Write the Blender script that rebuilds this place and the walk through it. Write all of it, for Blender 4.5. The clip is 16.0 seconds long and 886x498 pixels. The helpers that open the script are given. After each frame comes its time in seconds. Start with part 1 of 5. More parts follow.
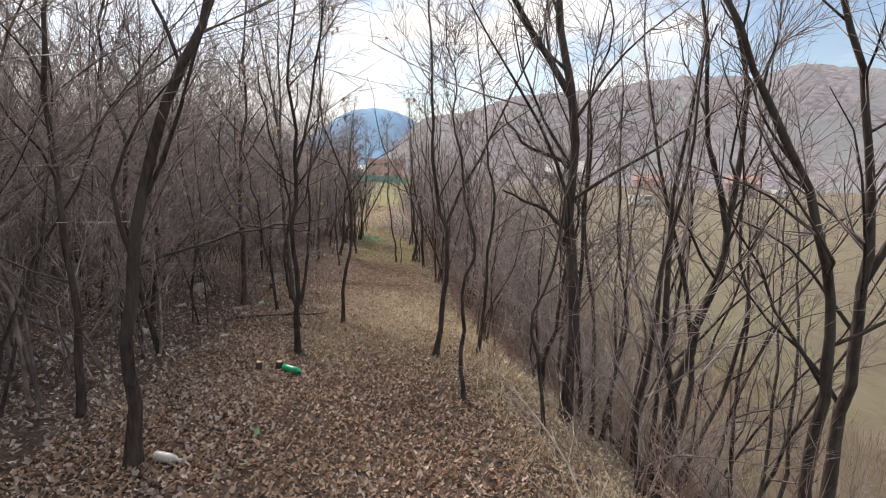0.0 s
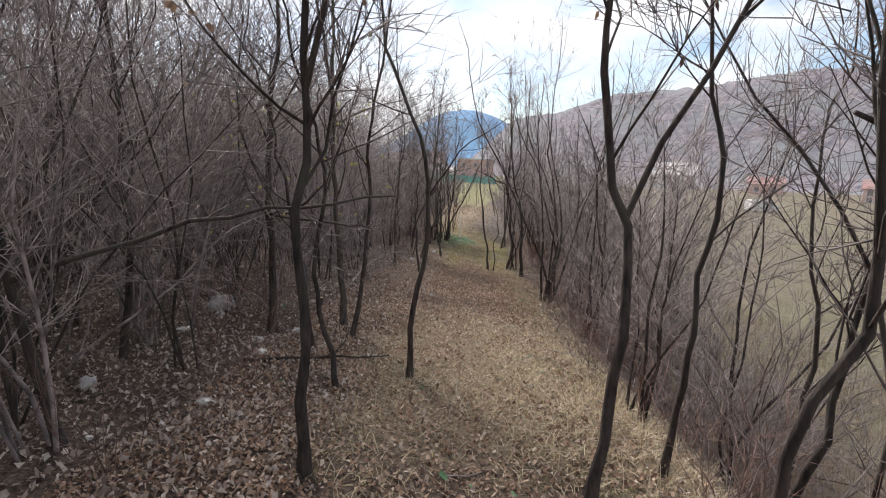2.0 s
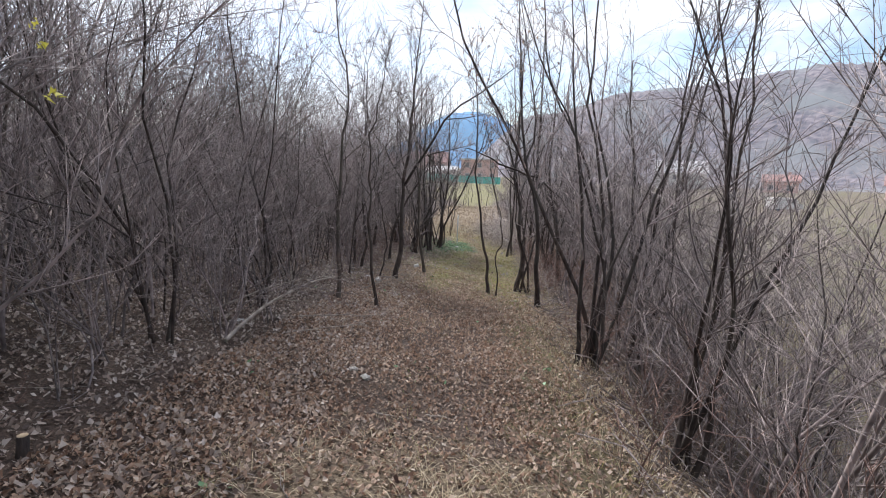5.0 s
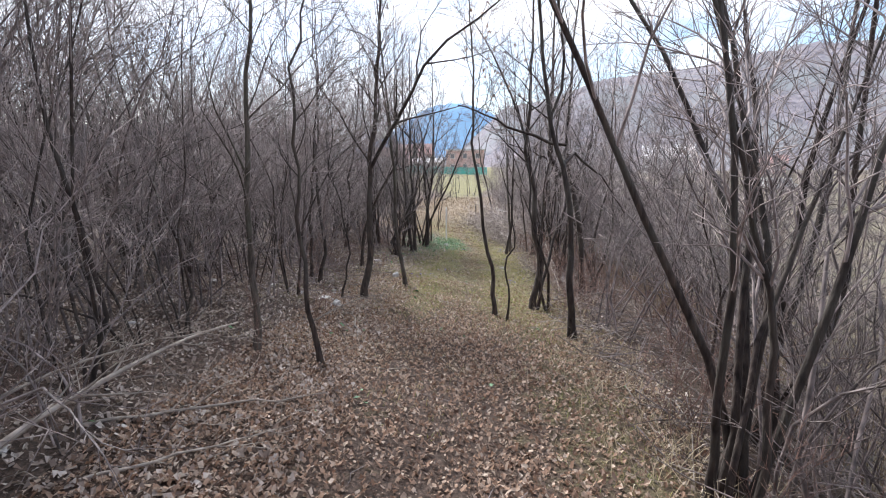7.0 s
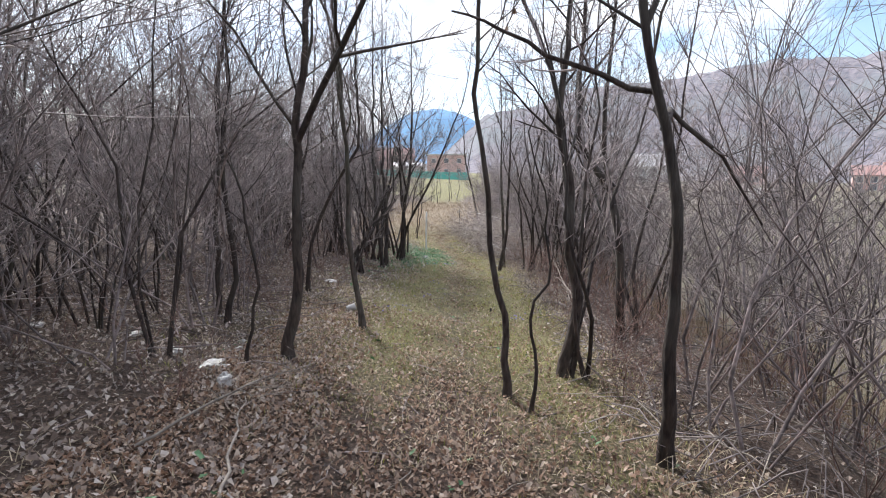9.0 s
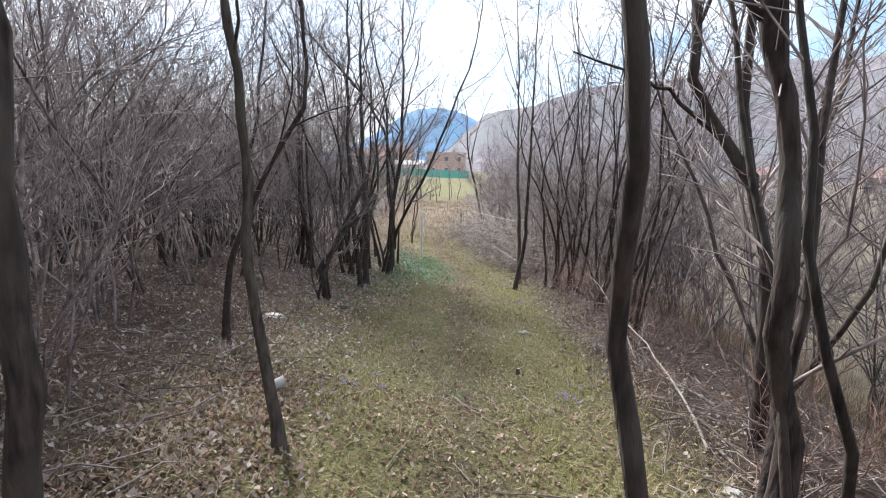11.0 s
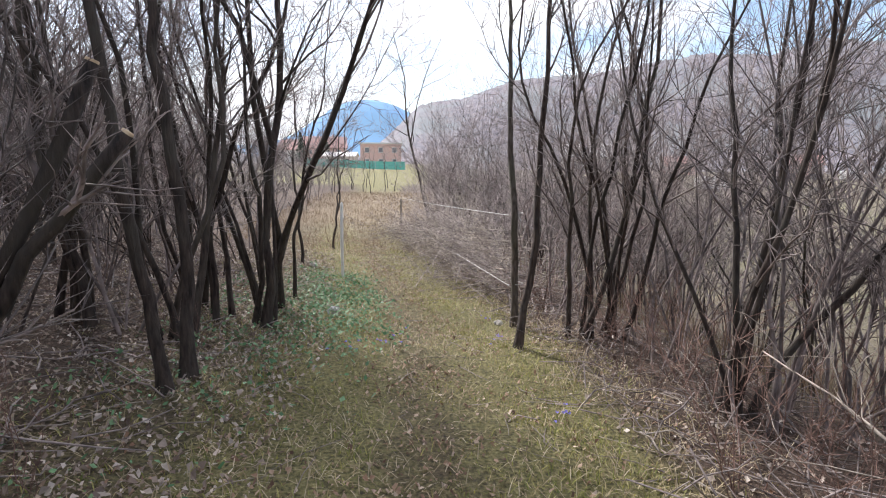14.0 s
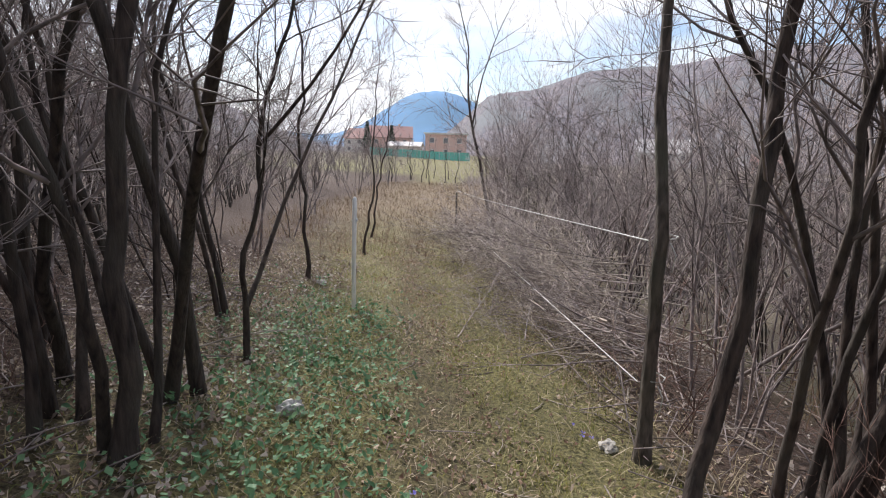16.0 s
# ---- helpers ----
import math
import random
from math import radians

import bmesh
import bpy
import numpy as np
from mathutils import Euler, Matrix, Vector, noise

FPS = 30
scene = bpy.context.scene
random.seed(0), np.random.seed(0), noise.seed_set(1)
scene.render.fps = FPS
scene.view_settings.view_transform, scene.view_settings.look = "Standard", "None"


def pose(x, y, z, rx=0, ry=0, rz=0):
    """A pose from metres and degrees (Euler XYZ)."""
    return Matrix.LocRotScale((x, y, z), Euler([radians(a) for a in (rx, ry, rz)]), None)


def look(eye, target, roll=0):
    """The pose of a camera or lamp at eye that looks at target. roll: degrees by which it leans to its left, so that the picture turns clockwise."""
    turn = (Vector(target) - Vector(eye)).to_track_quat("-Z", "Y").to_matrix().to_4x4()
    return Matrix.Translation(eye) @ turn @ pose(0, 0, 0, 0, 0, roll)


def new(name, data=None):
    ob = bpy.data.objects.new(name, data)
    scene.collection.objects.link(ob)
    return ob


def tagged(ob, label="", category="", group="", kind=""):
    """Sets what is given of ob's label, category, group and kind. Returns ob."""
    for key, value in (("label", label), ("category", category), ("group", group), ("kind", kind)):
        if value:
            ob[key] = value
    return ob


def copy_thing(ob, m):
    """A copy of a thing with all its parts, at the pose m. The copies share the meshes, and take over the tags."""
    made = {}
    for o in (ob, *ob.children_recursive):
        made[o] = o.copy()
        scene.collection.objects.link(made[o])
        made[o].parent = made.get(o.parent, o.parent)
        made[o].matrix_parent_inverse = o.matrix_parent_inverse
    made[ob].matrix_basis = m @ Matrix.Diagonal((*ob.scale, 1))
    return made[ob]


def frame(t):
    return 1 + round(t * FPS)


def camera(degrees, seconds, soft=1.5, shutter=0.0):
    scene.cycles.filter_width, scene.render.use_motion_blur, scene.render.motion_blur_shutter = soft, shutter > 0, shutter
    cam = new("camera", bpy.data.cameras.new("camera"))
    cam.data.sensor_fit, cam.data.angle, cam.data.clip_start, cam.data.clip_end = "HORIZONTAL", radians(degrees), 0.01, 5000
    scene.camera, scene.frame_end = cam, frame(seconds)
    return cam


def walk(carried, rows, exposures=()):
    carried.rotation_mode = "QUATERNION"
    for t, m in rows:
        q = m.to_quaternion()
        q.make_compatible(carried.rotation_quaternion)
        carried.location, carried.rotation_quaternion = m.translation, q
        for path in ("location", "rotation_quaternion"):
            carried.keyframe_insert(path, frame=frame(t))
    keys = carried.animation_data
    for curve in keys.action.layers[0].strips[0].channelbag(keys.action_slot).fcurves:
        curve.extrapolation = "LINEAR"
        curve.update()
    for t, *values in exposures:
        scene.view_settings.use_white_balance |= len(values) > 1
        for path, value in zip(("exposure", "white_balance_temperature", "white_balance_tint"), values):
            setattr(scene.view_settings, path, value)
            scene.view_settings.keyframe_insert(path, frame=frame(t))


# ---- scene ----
cam = camera(82.0, 16.0, soft=1.1)
PATH = [
    (0.0, 0.000, 0.000, 1.450, 80.80, -1.09, 0.19),
    (0.5, -0.057, 0.766, 1.364, 81.11, -1.42, 3.43),
    (1.0, -0.113, 1.550, 1.228, 81.65, -1.43, 8.15),
    (1.5, -0.297, 2.230, 1.121, 81.88, -2.22, 10.72),
    (2.0, -0.439, 2.968, 1.038, 80.77, -1.47, 10.06),
    (2.5, -0.509, 3.681, 0.992, 80.24, 0.15, 7.81),
    (3.0, -0.587, 4.476, 0.911, 80.31, 0.73, 3.95),
    (3.5, -0.587, 5.193, 0.822, 80.72, 0.60, 4.77),
    (4.0, -0.630, 5.962, 0.772, 80.73, -0.37, 6.35),
    (4.5, -0.637, 6.665, 0.685, 81.08, -1.14, 10.43),
    (7.0, -1.215, 10.319, 0.302, 80.19, 0.99, 8.92),
    (7.5, -1.289, 11.024, 0.231, 80.68, 1.02, 6.62),
    (8.0, -1.441, 11.791, 0.164, 80.53, 0.48, 6.06),
    (8.5, -1.564, 12.488, 0.104, 80.82, -0.12, 6.01),
    (9.0, -1.661, 13.265, 0.006, 80.79, -0.17, 6.81),
    (11.5, -2.118, 16.987, -0.332, 80.67, -1.06, 6.53),
    (12.0, -2.237, 17.864, -0.476, 80.58, -0.27, 4.30),
    (12.5, -2.331, 18.687, -0.567, 79.75, 0.10, 1.69),
    (13.0, -2.367, 19.532, -0.649, 79.82, 0.31, 0.18),
    (13.5, -2.464, 20.290, -0.685, 79.87, -0.02, -0.30),
    (14.0, -2.524, 21.053, -0.724, 79.97, -0.22, -0.39),
    (14.5, -2.479, 21.797, -0.763, 79.98, 0.52, -1.43),
    (15.0, -2.453, 22.533, -0.785, 80.89, 0.28, -3.71),
    (15.5, -2.402, 23.194, -0.858, 81.71, -0.26, -1.08),
    (16.0, -2.530, 23.957, -0.898, 79.00, -1.64, 6.86),
]
walk(cam, [(t, pose(x, y, z, rx, ry, rz)) for t, x, y, z, rx, ry, rz in PATH],
     [(0, 0.36, 6900, 13), (2, 0.34, 6500, 12), (4.5, 0.42, 6100, 12), (7, 0.8, 6050, 12), (9, 0.72, 6050, 11), (12, 0.8, 6100, 10), (14, 0.76, 6250, 13), (15.2, 0.56, 6300, 14), (16, 0.3, 6300, 14)])

# ---- light ----
SUN_HIGH, SUN_SIDE = radians(42), radians(-38)
world = bpy.data.worlds.new("sky")
scene.world = world
world.use_nodes = True
wn, wl = world.node_tree.nodes, world.node_tree.links
sky = wn.new("ShaderNodeTexSky")
sky.sky_type, sky.sun_disc = "NISHITA", False
sky.sun_elevation, sky.sun_rotation = SUN_HIGH, SUN_SIDE
sky_back = wn["Background"]
sky_back.inputs[1].default_value = 0.13
cloud_back = wn.new("ShaderNodeBackground")
cloud_back.inputs[0].default_value = (0.97, 0.985, 1.0, 1)
cloud_back.inputs[1].default_value = 0.95
w_tc = wn.new("ShaderNodeTexCoord")
w_map = wn.new("ShaderNodeMapping")
w_map.inputs["Scale"].default_value = (1.0, 1.0, 2.6)
w_noise = wn.new("ShaderNodeTexNoise")
w_noise.inputs["Scale"].default_value = 2.6
w_noise.inputs["Detail"].default_value = 6
w_noise.inputs["Roughness"].default_value = 0.55
w_ramp = wn.new("ShaderNodeValToRGB")
w_ramp.color_ramp.elements[0].position, w_ramp.color_ramp.elements[1].position = 0.41, 0.60
w_mix = wn.new("ShaderNodeMixShader")
wl.new(w_tc.outputs["Generated"], w_map.inputs[0])
wl.new(w_map.outputs[0], w_noise.inputs["Vector"])
wl.new(w_noise.outputs[0], w_ramp.inputs[0])
wl.new(w_ramp.outputs[0], w_mix.inputs[0])
wl.new(sky.outputs[0], sky_back.inputs[0])
wl.new(sky_back.outputs[0], w_mix.inputs[1])
wl.new(cloud_back.outputs[0], w_mix.inputs[2])
wl.new(w_mix.outputs[0], wn["World Output"].inputs[0])
sun = new("sun", bpy.data.lights.new("sun", "SUN"))
sun.data.energy, sun.data.angle, sun.data.color = 4.6, radians(10), (1.0, 0.95, 0.87)
sun.matrix_world = look((math.sin(SUN_SIDE) * 40, math.cos(SUN_SIDE) * 40, math.tan(SUN_HIGH) * 40), (0, 0, 0))


# ---- materials ----
def material(name, dark, light, scale=12.0, rough=0.9, bump=0.3, big=0.0, big_color=(0, 0, 0), vary=0.0, metal=0.0,
             stretch=(1, 1, 1), island=False, thin=0.0):
    """Two-tone grain, large stains and per-piece variation."""
    m = bpy.data.materials.new(name)
    m.use_nodes = True
    n, l = m.node_tree.nodes, m.node_tree.links
    b = n["Principled BSDF"]
    b.inputs["Roughness"].default_value, b.inputs["Metallic"].default_value = rough, metal
    tc, mp = n.new("ShaderNodeTexCoord"), n.new("ShaderNodeMapping")
    mp.inputs["Scale"].default_value = stretch
    l.new(tc.outputs["Object"], mp.inputs[0])
    noi = n.new("ShaderNodeTexNoise")
    noi.inputs["Scale"].default_value, noi.inputs["Detail"].default_value = scale, 5
    l.new(mp.outputs[0], noi.inputs["Vector"])
    ramp = n.new("ShaderNodeValToRGB")
    ramp.color_ramp.elements[0].position, ramp.color_ramp.elements[1].position = 0.32, 0.68
    ramp.color_ramp.elements[0].color, ramp.color_ramp.elements[1].color = (*dark, 1), (*light, 1)
    l.new(noi.outputs[0], ramp.inputs[0])
    color = ramp.outputs[0]
    if big:
        noi2 = n.new("ShaderNodeTexNoise")
        noi2.inputs["Scale"].default_value, noi2.inputs["Detail"].default_value = big, 3
        l.new(tc.outputs["Object"], noi2.inputs["Vector"])
        r2 = n.new("ShaderNodeValToRGB")
        r2.color_ramp.elements[0].position, r2.color_ramp.elements[1].position = 0.45, 0.65
        l.new(noi2.outputs[0], r2.inputs[0])
        mix = n.new("ShaderNodeMixRGB")
        l.new(r2.outputs[0], mix.inputs[0])
        l.new(color, mix.inputs[1])
        mix.inputs[2].default_value = (*big_color, 1)
        color = mix.outputs[0]
    if vary:
        src = n.new("ShaderNodeNewGeometry" if island else "ShaderNodeObjectInfo")
        hs = n.new("ShaderNodeHueSaturation")
        mr = n.new("ShaderNodeMapRange")
        mr.inputs["To Min"].default_value, mr.inputs["To Max"].default_value = 1 - vary, 1 + vary
        l.new(src.outputs["Random Per Island" if island else "Random"], mr.inputs[0])
        l.new(mr.outputs[0], hs.inputs["Value"])
        l.new(color, hs.inputs["Color"])
        color = hs.outputs[0]
    l.new(color, b.inputs["Base Color"])
    if bump:
        bp = n.new("ShaderNodeBump")
        bp.inputs["Strength"].default_value, bp.inputs["Distance"].default_value = bump, 0.02
        l.new(noi.outputs[0], bp.inputs["Height"])
        l.new(bp.outputs[0], b.inputs["Normal"])
    if thin:
        tr = n.new("ShaderNodeBsdfTranslucent")
        l.new(color, tr.inputs[0])
        ms = n.new("ShaderNodeMixShader")
        ms.inputs[0].default_value = thin
        l.new(b.outputs[0], ms.inputs[1])
        l.new(tr.outputs[0], ms.inputs[2])
        l.new(ms.outputs[0], n["Material Output"].inputs[0])
    return m


def piece_material(name, colors, rough=0.85, thin=0.25):
    """One colour of a set for each separate leaf or blade."""
    m = bpy.data.materials.new(name)
    m.use_nodes = True
    n, l = m.node_tree.nodes, m.node_tree.links
    b = n["Principled BSDF"]
    b.inputs["Roughness"].default_value = rough
    geo, ramp = n.new("ShaderNodeNewGeometry"), n.new("ShaderNodeValToRGB")
    while len(ramp.color_ramp.elements) < len(colors):
        ramp.color_ramp.elements.new(0.5)
    for i, (e, c) in enumerate(zip(ramp.color_ramp.elements, colors)):
        e.position, e.color = i / (len(colors) - 1), (*c, 1)
    l.new(geo.outputs["Random Per Island"], ramp.inputs[0])
    tc, noi = n.new("ShaderNodeTexCoord"), n.new("ShaderNodeTexNoise")
    noi.inputs["Scale"].default_value = 60
    l.new(tc.outputs["Object"], noi.inputs["Vector"])
    mul = n.new("ShaderNodeMixRGB")
    mul.blend_type = "OVERLAY"
    mul.inputs[0].default_value = 0.3
    l.new(ramp.outputs[0], mul.inputs[1])
    l.new(noi.outputs[0], mul.inputs[2])
    l.new(mul.outputs[0], b.inputs["Base Color"])
    tr, ms = n.new("ShaderNodeBsdfTranslucent"), n.new("ShaderNodeMixShader")
    l.new(mul.outputs[0], tr.inputs[0])
    ms.inputs[0].default_value = thin
    l.new(b.outputs[0], ms.inputs[1])
    l.new(tr.outputs[0], ms.inputs[2])
    l.new(ms.outputs[0], n["Material Output"].inputs[0])
    return m


BARK = material("dark_bark", (0.014, 0.010, 0.009), (0.085, 0.062, 0.052), 34, 0.92, 1.0, 2.2, (0.075, 0.066, 0.055), 0.25, stretch=(1, 1, 0.22))
BARK_GREY = material("grey_bark", (0.032, 0.026, 0.022), (0.15, 0.122, 0.104), 36, 0.92, 1.0, 2.0, (0.095, 0.092, 0.07), 0.25, stretch=(1, 1, 0.25))
TWIG = material("twig_bark", (0.095, 0.077, 0.073), (0.35, 0.29, 0.275), 9, 0.75, 0.0, 0, vary=0.45)
BRAMBLE = material("bramble_bark", (0.11, 0.062, 0.05), (0.24, 0.15, 0.12), 7, 0.85, 0.0, 0, vary=0.3)
DEADWOOD = material("pale_deadwood", (0.20, 0.165, 0.14), (0.46, 0.40, 0.34), 14, 0.9, 0.3, 0, vary=0.25)
CUT_WOOD = material("cut_wood", (0.42, 0.30, 0.18), (0.58, 0.45, 0.30), 25, 0.8, 0.1)
LEAF = piece_material("dead_leaf", [(0.075, 0.04, 0.027), (0.29, 0.175, 0.115), (0.44, 0.30, 0.21), (0.13, 0.07, 0.046), (0.56, 0.43, 0.33), (0.33, 0.20, 0.13), (0.68, 0.56, 0.45), (0.095, 0.05, 0.034)], 0.75)
GREY_LEAF = piece_material("weathered_leaf", [(0.09, 0.06, 0.05), (0.38, 0.295, 0.24), (0.17, 0.12, 0.095), (0.58, 0.49, 0.42), (0.27, 0.195, 0.155), (0.74, 0.66, 0.59), (0.12, 0.085, 0.07)], 0.7)
STRAW = piece_material("dry_grass", [(0.24, 0.18, 0.105), (0.52, 0.43, 0.28), (0.38, 0.30, 0.185), (0.66, 0.57, 0.41), (0.20, 0.15, 0.09), (0.58, 0.49, 0.34)], 0.8)
GREEN = piece_material("green_grass", [(0.11, 0.13, 0.03), (0.25, 0.26, 0.06), (0.42, 0.385, 0.13), (0.15, 0.18, 0.045), (0.52, 0.45, 0.23), (0.30, 0.22, 0.12)], 0.75)
REED = piece_material("meadow_straw", [(0.17, 0.12, 0.08), (0.30, 0.235, 0.15), (0.23, 0.16, 0.105), (0.17, 0.105, 0.07)], 0.85)
IVY = piece_material("periwinkle_leaf", [(0.035, 0.10, 0.04), (0.10, 0.23, 0.09), (0.19, 0.33, 0.16), (0.05, 0.14, 0.05)], 0.55, 0.15)
MOSS = piece_material("yellow_green_moss", [(0.16, 0.165, 0.025), (0.31, 0.29, 0.05), (0.42, 0.38, 0.08), (0.21, 0.225, 0.04), (0.36, 0.30, 0.10)], 0.9)
VIOLET = material("violet_petal", (0.12, 0.10, 0.42), (0.25, 0.22, 0.62), 40, 0.7, 0)
YELLOW = material("yellow_blossom", (0.55, 0.50, 0.06), (0.72, 0.68, 0.14), 40, 0.7, 0, thin=0.3)
WHITE_PLASTIC = material("dirty_white_plastic", (0.36, 0.34, 0.32), (0.62, 0.60, 0.58), 9, 0.45, 0.15, 5, (0.4, 0.36, 0.31))
GREEN_PLASTIC = material("green_plastic", (0.01, 0.30, 0.13), (0.02, 0.45, 0.20), 8, 0.25, 0.1)
STONE = material("pale_stone", (0.30, 0.28, 0.25), (0.52, 0.49, 0.45), 16, 0.9, 0.5, 4, (0.26, 0.26, 0.2))
STRING = material("white_string", (0.55, 0.55, 0.53), (0.75, 0.75, 0.73), 30, 0.7, 0)
STAKE = material("white_stake", (0.72, 0.72, 0.70), (0.85, 0.85, 0.83), 12, 0.4, 0.1, 4, (0.74, 0.73, 0.70))


def ground_material():
    m = bpy.data.materials.new("path_soil_and_meadow")
    m.use_nodes = True
    n, l = m.node_tree.nodes, m.node_tree.links
    b = n["Principled BSDF"]
    b.inputs["Roughness"].default_value = 0.95
    tc = n.new("ShaderNodeTexCoord")

    def noise_of(scale, detail=6, stretch=(1, 1, 1)):
        mp, x = n.new("ShaderNodeMapping"), n.new("ShaderNodeTexNoise")
        mp.inputs["Scale"].default_value = stretch
        l.new(tc.outputs["Object"], mp.inputs[0])
        l.new(mp.outputs[0], x.inputs["Vector"])
        x.inputs["Scale"].default_value, x.inputs["Detail"].default_value = scale, detail
        x.inputs["Roughness"].default_value = 0.65
        return x.outputs[0]

    def ramp_of(fac, stops):
        r = n.new("ShaderNodeValToRGB")
        while len(r.color_ramp.elements) < len(stops):
            r.color_ramp.elements.new(0.5)
        for e, (p, c) in zip(r.color_ramp.elements, stops):
            e.position, e.color = p, (*c, 1)
        l.new(fac, r.inputs[0])
        return r.outputs[0]

    def mixed(fac, a, c):
        x = n.new("ShaderNodeMixRGB")
        l.new(fac, x.inputs[0]), l.new(a, x.inputs[1]), l.new(c, x.inputs[2])
        return x.outputs[0]

    def masked(value, wave, soft=0.28):
        """A mask whose edge is broken up by a noise."""
        a, mr = n.new("ShaderNodeMath"), n.new("ShaderNodeMapRange")
        a.operation = "ADD"
        l.new(value, a.inputs[0]), l.new(wave, a.inputs[1])
        mr.inputs["From Min"].default_value, mr.inputs["From Max"].default_value = 1 - soft, 1 + soft
        l.new(a.outputs[0], mr.inputs[0])
        return mr.outputs[0]

    att = n.new("ShaderNodeVertexColor")
    att.layer_name = "cover"
    sep = n.new("ShaderNodeSeparateColor")
    l.new(att.outputs[0], sep.inputs[0])
    fine, mid, wide = noise_of(38), noise_of(6), noise_of(0.9, 4)
    soil = ramp_of(fine, [(0.3, (0.025, 0.017, 0.013)), (0.5, (0.085, 0.055, 0.04)), (0.62, (0.15, 0.10, 0.075)), (0.75, (0.27, 0.20, 0.155))])
    grass = ramp_of(fine, [(0.32, (0.045, 0.04, 0.02)), (0.46, (0.15, 0.135, 0.055)), (0.58, (0.24, 0.215, 0.085)), (0.72, (0.40, 0.345, 0.19))])
    straw = ramp_of(fine, [(0.3, (0.09, 0.065, 0.042)), (0.5, (0.24, 0.18, 0.115)), (0.7, (0.43, 0.35, 0.235))])
    meadow_grain = noise_of(1.3, 8, (1, 0.35, 1))
    meadow = ramp_of(meadow_grain, [(0.28, (0.055, 0.04, 0.03)), (0.44, (0.12, 0.092, 0.064)), (0.6, (0.165, 0.135, 0.092)), (0.78, (0.24, 0.195, 0.13))])
    far_green = ramp_of(noise_of(0.12, 5), [(0.42, (0.18, 0.145, 0.10)), (0.62, (0.175, 0.17, 0.085))])
    c = mixed(masked(sep.outputs[1], mid), soil, grass)
    c = mixed(masked(sep.outputs[0], mid), c, straw)
    c = mixed(masked(sep.outputs[2], wide, 0.4), c, mixed(wide, meadow, far_green))
    l.new(c, b.inputs["Base Color"])
    bp = n.new("ShaderNodeBump")
    bp.inputs["Strength"].default_value, bp.inputs["Distance"].default_value = 1.0, 0.05
    l.new(fine, bp.inputs["Height"])
    l.new(bp.outputs[0], b.inputs["Normal"])
    return m


GROUND = ground_material()
# grey-brown woods, with distance haze painted in as a paler, bluish tint
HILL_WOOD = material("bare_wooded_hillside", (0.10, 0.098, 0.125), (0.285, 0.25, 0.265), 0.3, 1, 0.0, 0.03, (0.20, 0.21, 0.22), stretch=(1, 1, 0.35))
# the blue is aerial haze put into the mountain's own colour
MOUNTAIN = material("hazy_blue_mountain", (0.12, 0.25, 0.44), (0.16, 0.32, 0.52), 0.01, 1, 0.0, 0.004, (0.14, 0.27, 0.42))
PLASTER = material("pink_plaster", (0.66, 0.42, 0.36), (0.76, 0.52, 0.46), 2, 0.9, 0.1, 0.5, (0.70, 0.50, 0.45), 0.1)
WHITE_WALL = material("white_render", (0.6, 0.58, 0.55), (0.75, 0.73, 0.7), 2, 0.9, 0.1, 0.5, (0.6, 0.58, 0.54), 0.1)
ROOF_RED = material("red_roof_tiles", (0.36, 0.20, 0.18), (0.46, 0.27, 0.24), 3, 0.85, 0.2, 0.6, (0.38, 0.25, 0.23))
ROOF_PALE = material("pale_sheet_roof", (0.6, 0.58, 0.57), (0.76, 0.74, 0.73), 1.5, 0.6, 0.1, 0.4, (0.62, 0.56, 0.54))
GLASS_DARK = material("window_glass", (0.16, 0.16, 0.18), (0.22, 0.22, 0.24), 2, 0.15, 0)
NET = material("green_fence_net", (0.10, 0.42, 0.36), (0.18, 0.52, 0.46), 3, 0.8, 0.1, 0.6, (0.12, 0.44, 0.36))
FIR = piece_material("fir_needles", [(0.02, 0.045, 0.03), (0.04, 0.07, 0.045), (0.03, 0.055, 0.04)], 0.8, 0.1)
METAL_GREY = material("grey_car_paint", (0.35, 0.36, 0.38), (0.45, 0.46, 0.48), 3, 0.35, 0)


# ---- shared shapes ----
def mesh_of(name, verts, faces, mat, smooth=True):
    me = bpy.data.meshes.new(name)
    me.from_pydata(verts, [], faces)
    me.materials.append(mat)
    if smooth:
        me.polygons.foreach_set("use_smooth", [True] * len(me.polygons))
    me.update()
    return me


def part(name, bm, mat, parent=None, label=""):
    """Links a bmesh, a mesh or a tube buffer as one mesh object under a thing or a part."""
    if isinstance(bm, bmesh.types.BMesh):
        me = bpy.data.meshes.new(name)
        bm.to_mesh(me)
        bm.free()
        me.materials.append(mat)
    elif isinstance(bm, Tubes):
        me = mesh_of(name, bm.v, bm.f, mat)
    else:
        me = bm
    ob = new(name, me)
    if parent is not None:
        ob.parent = parent
    return tagged(ob, label)


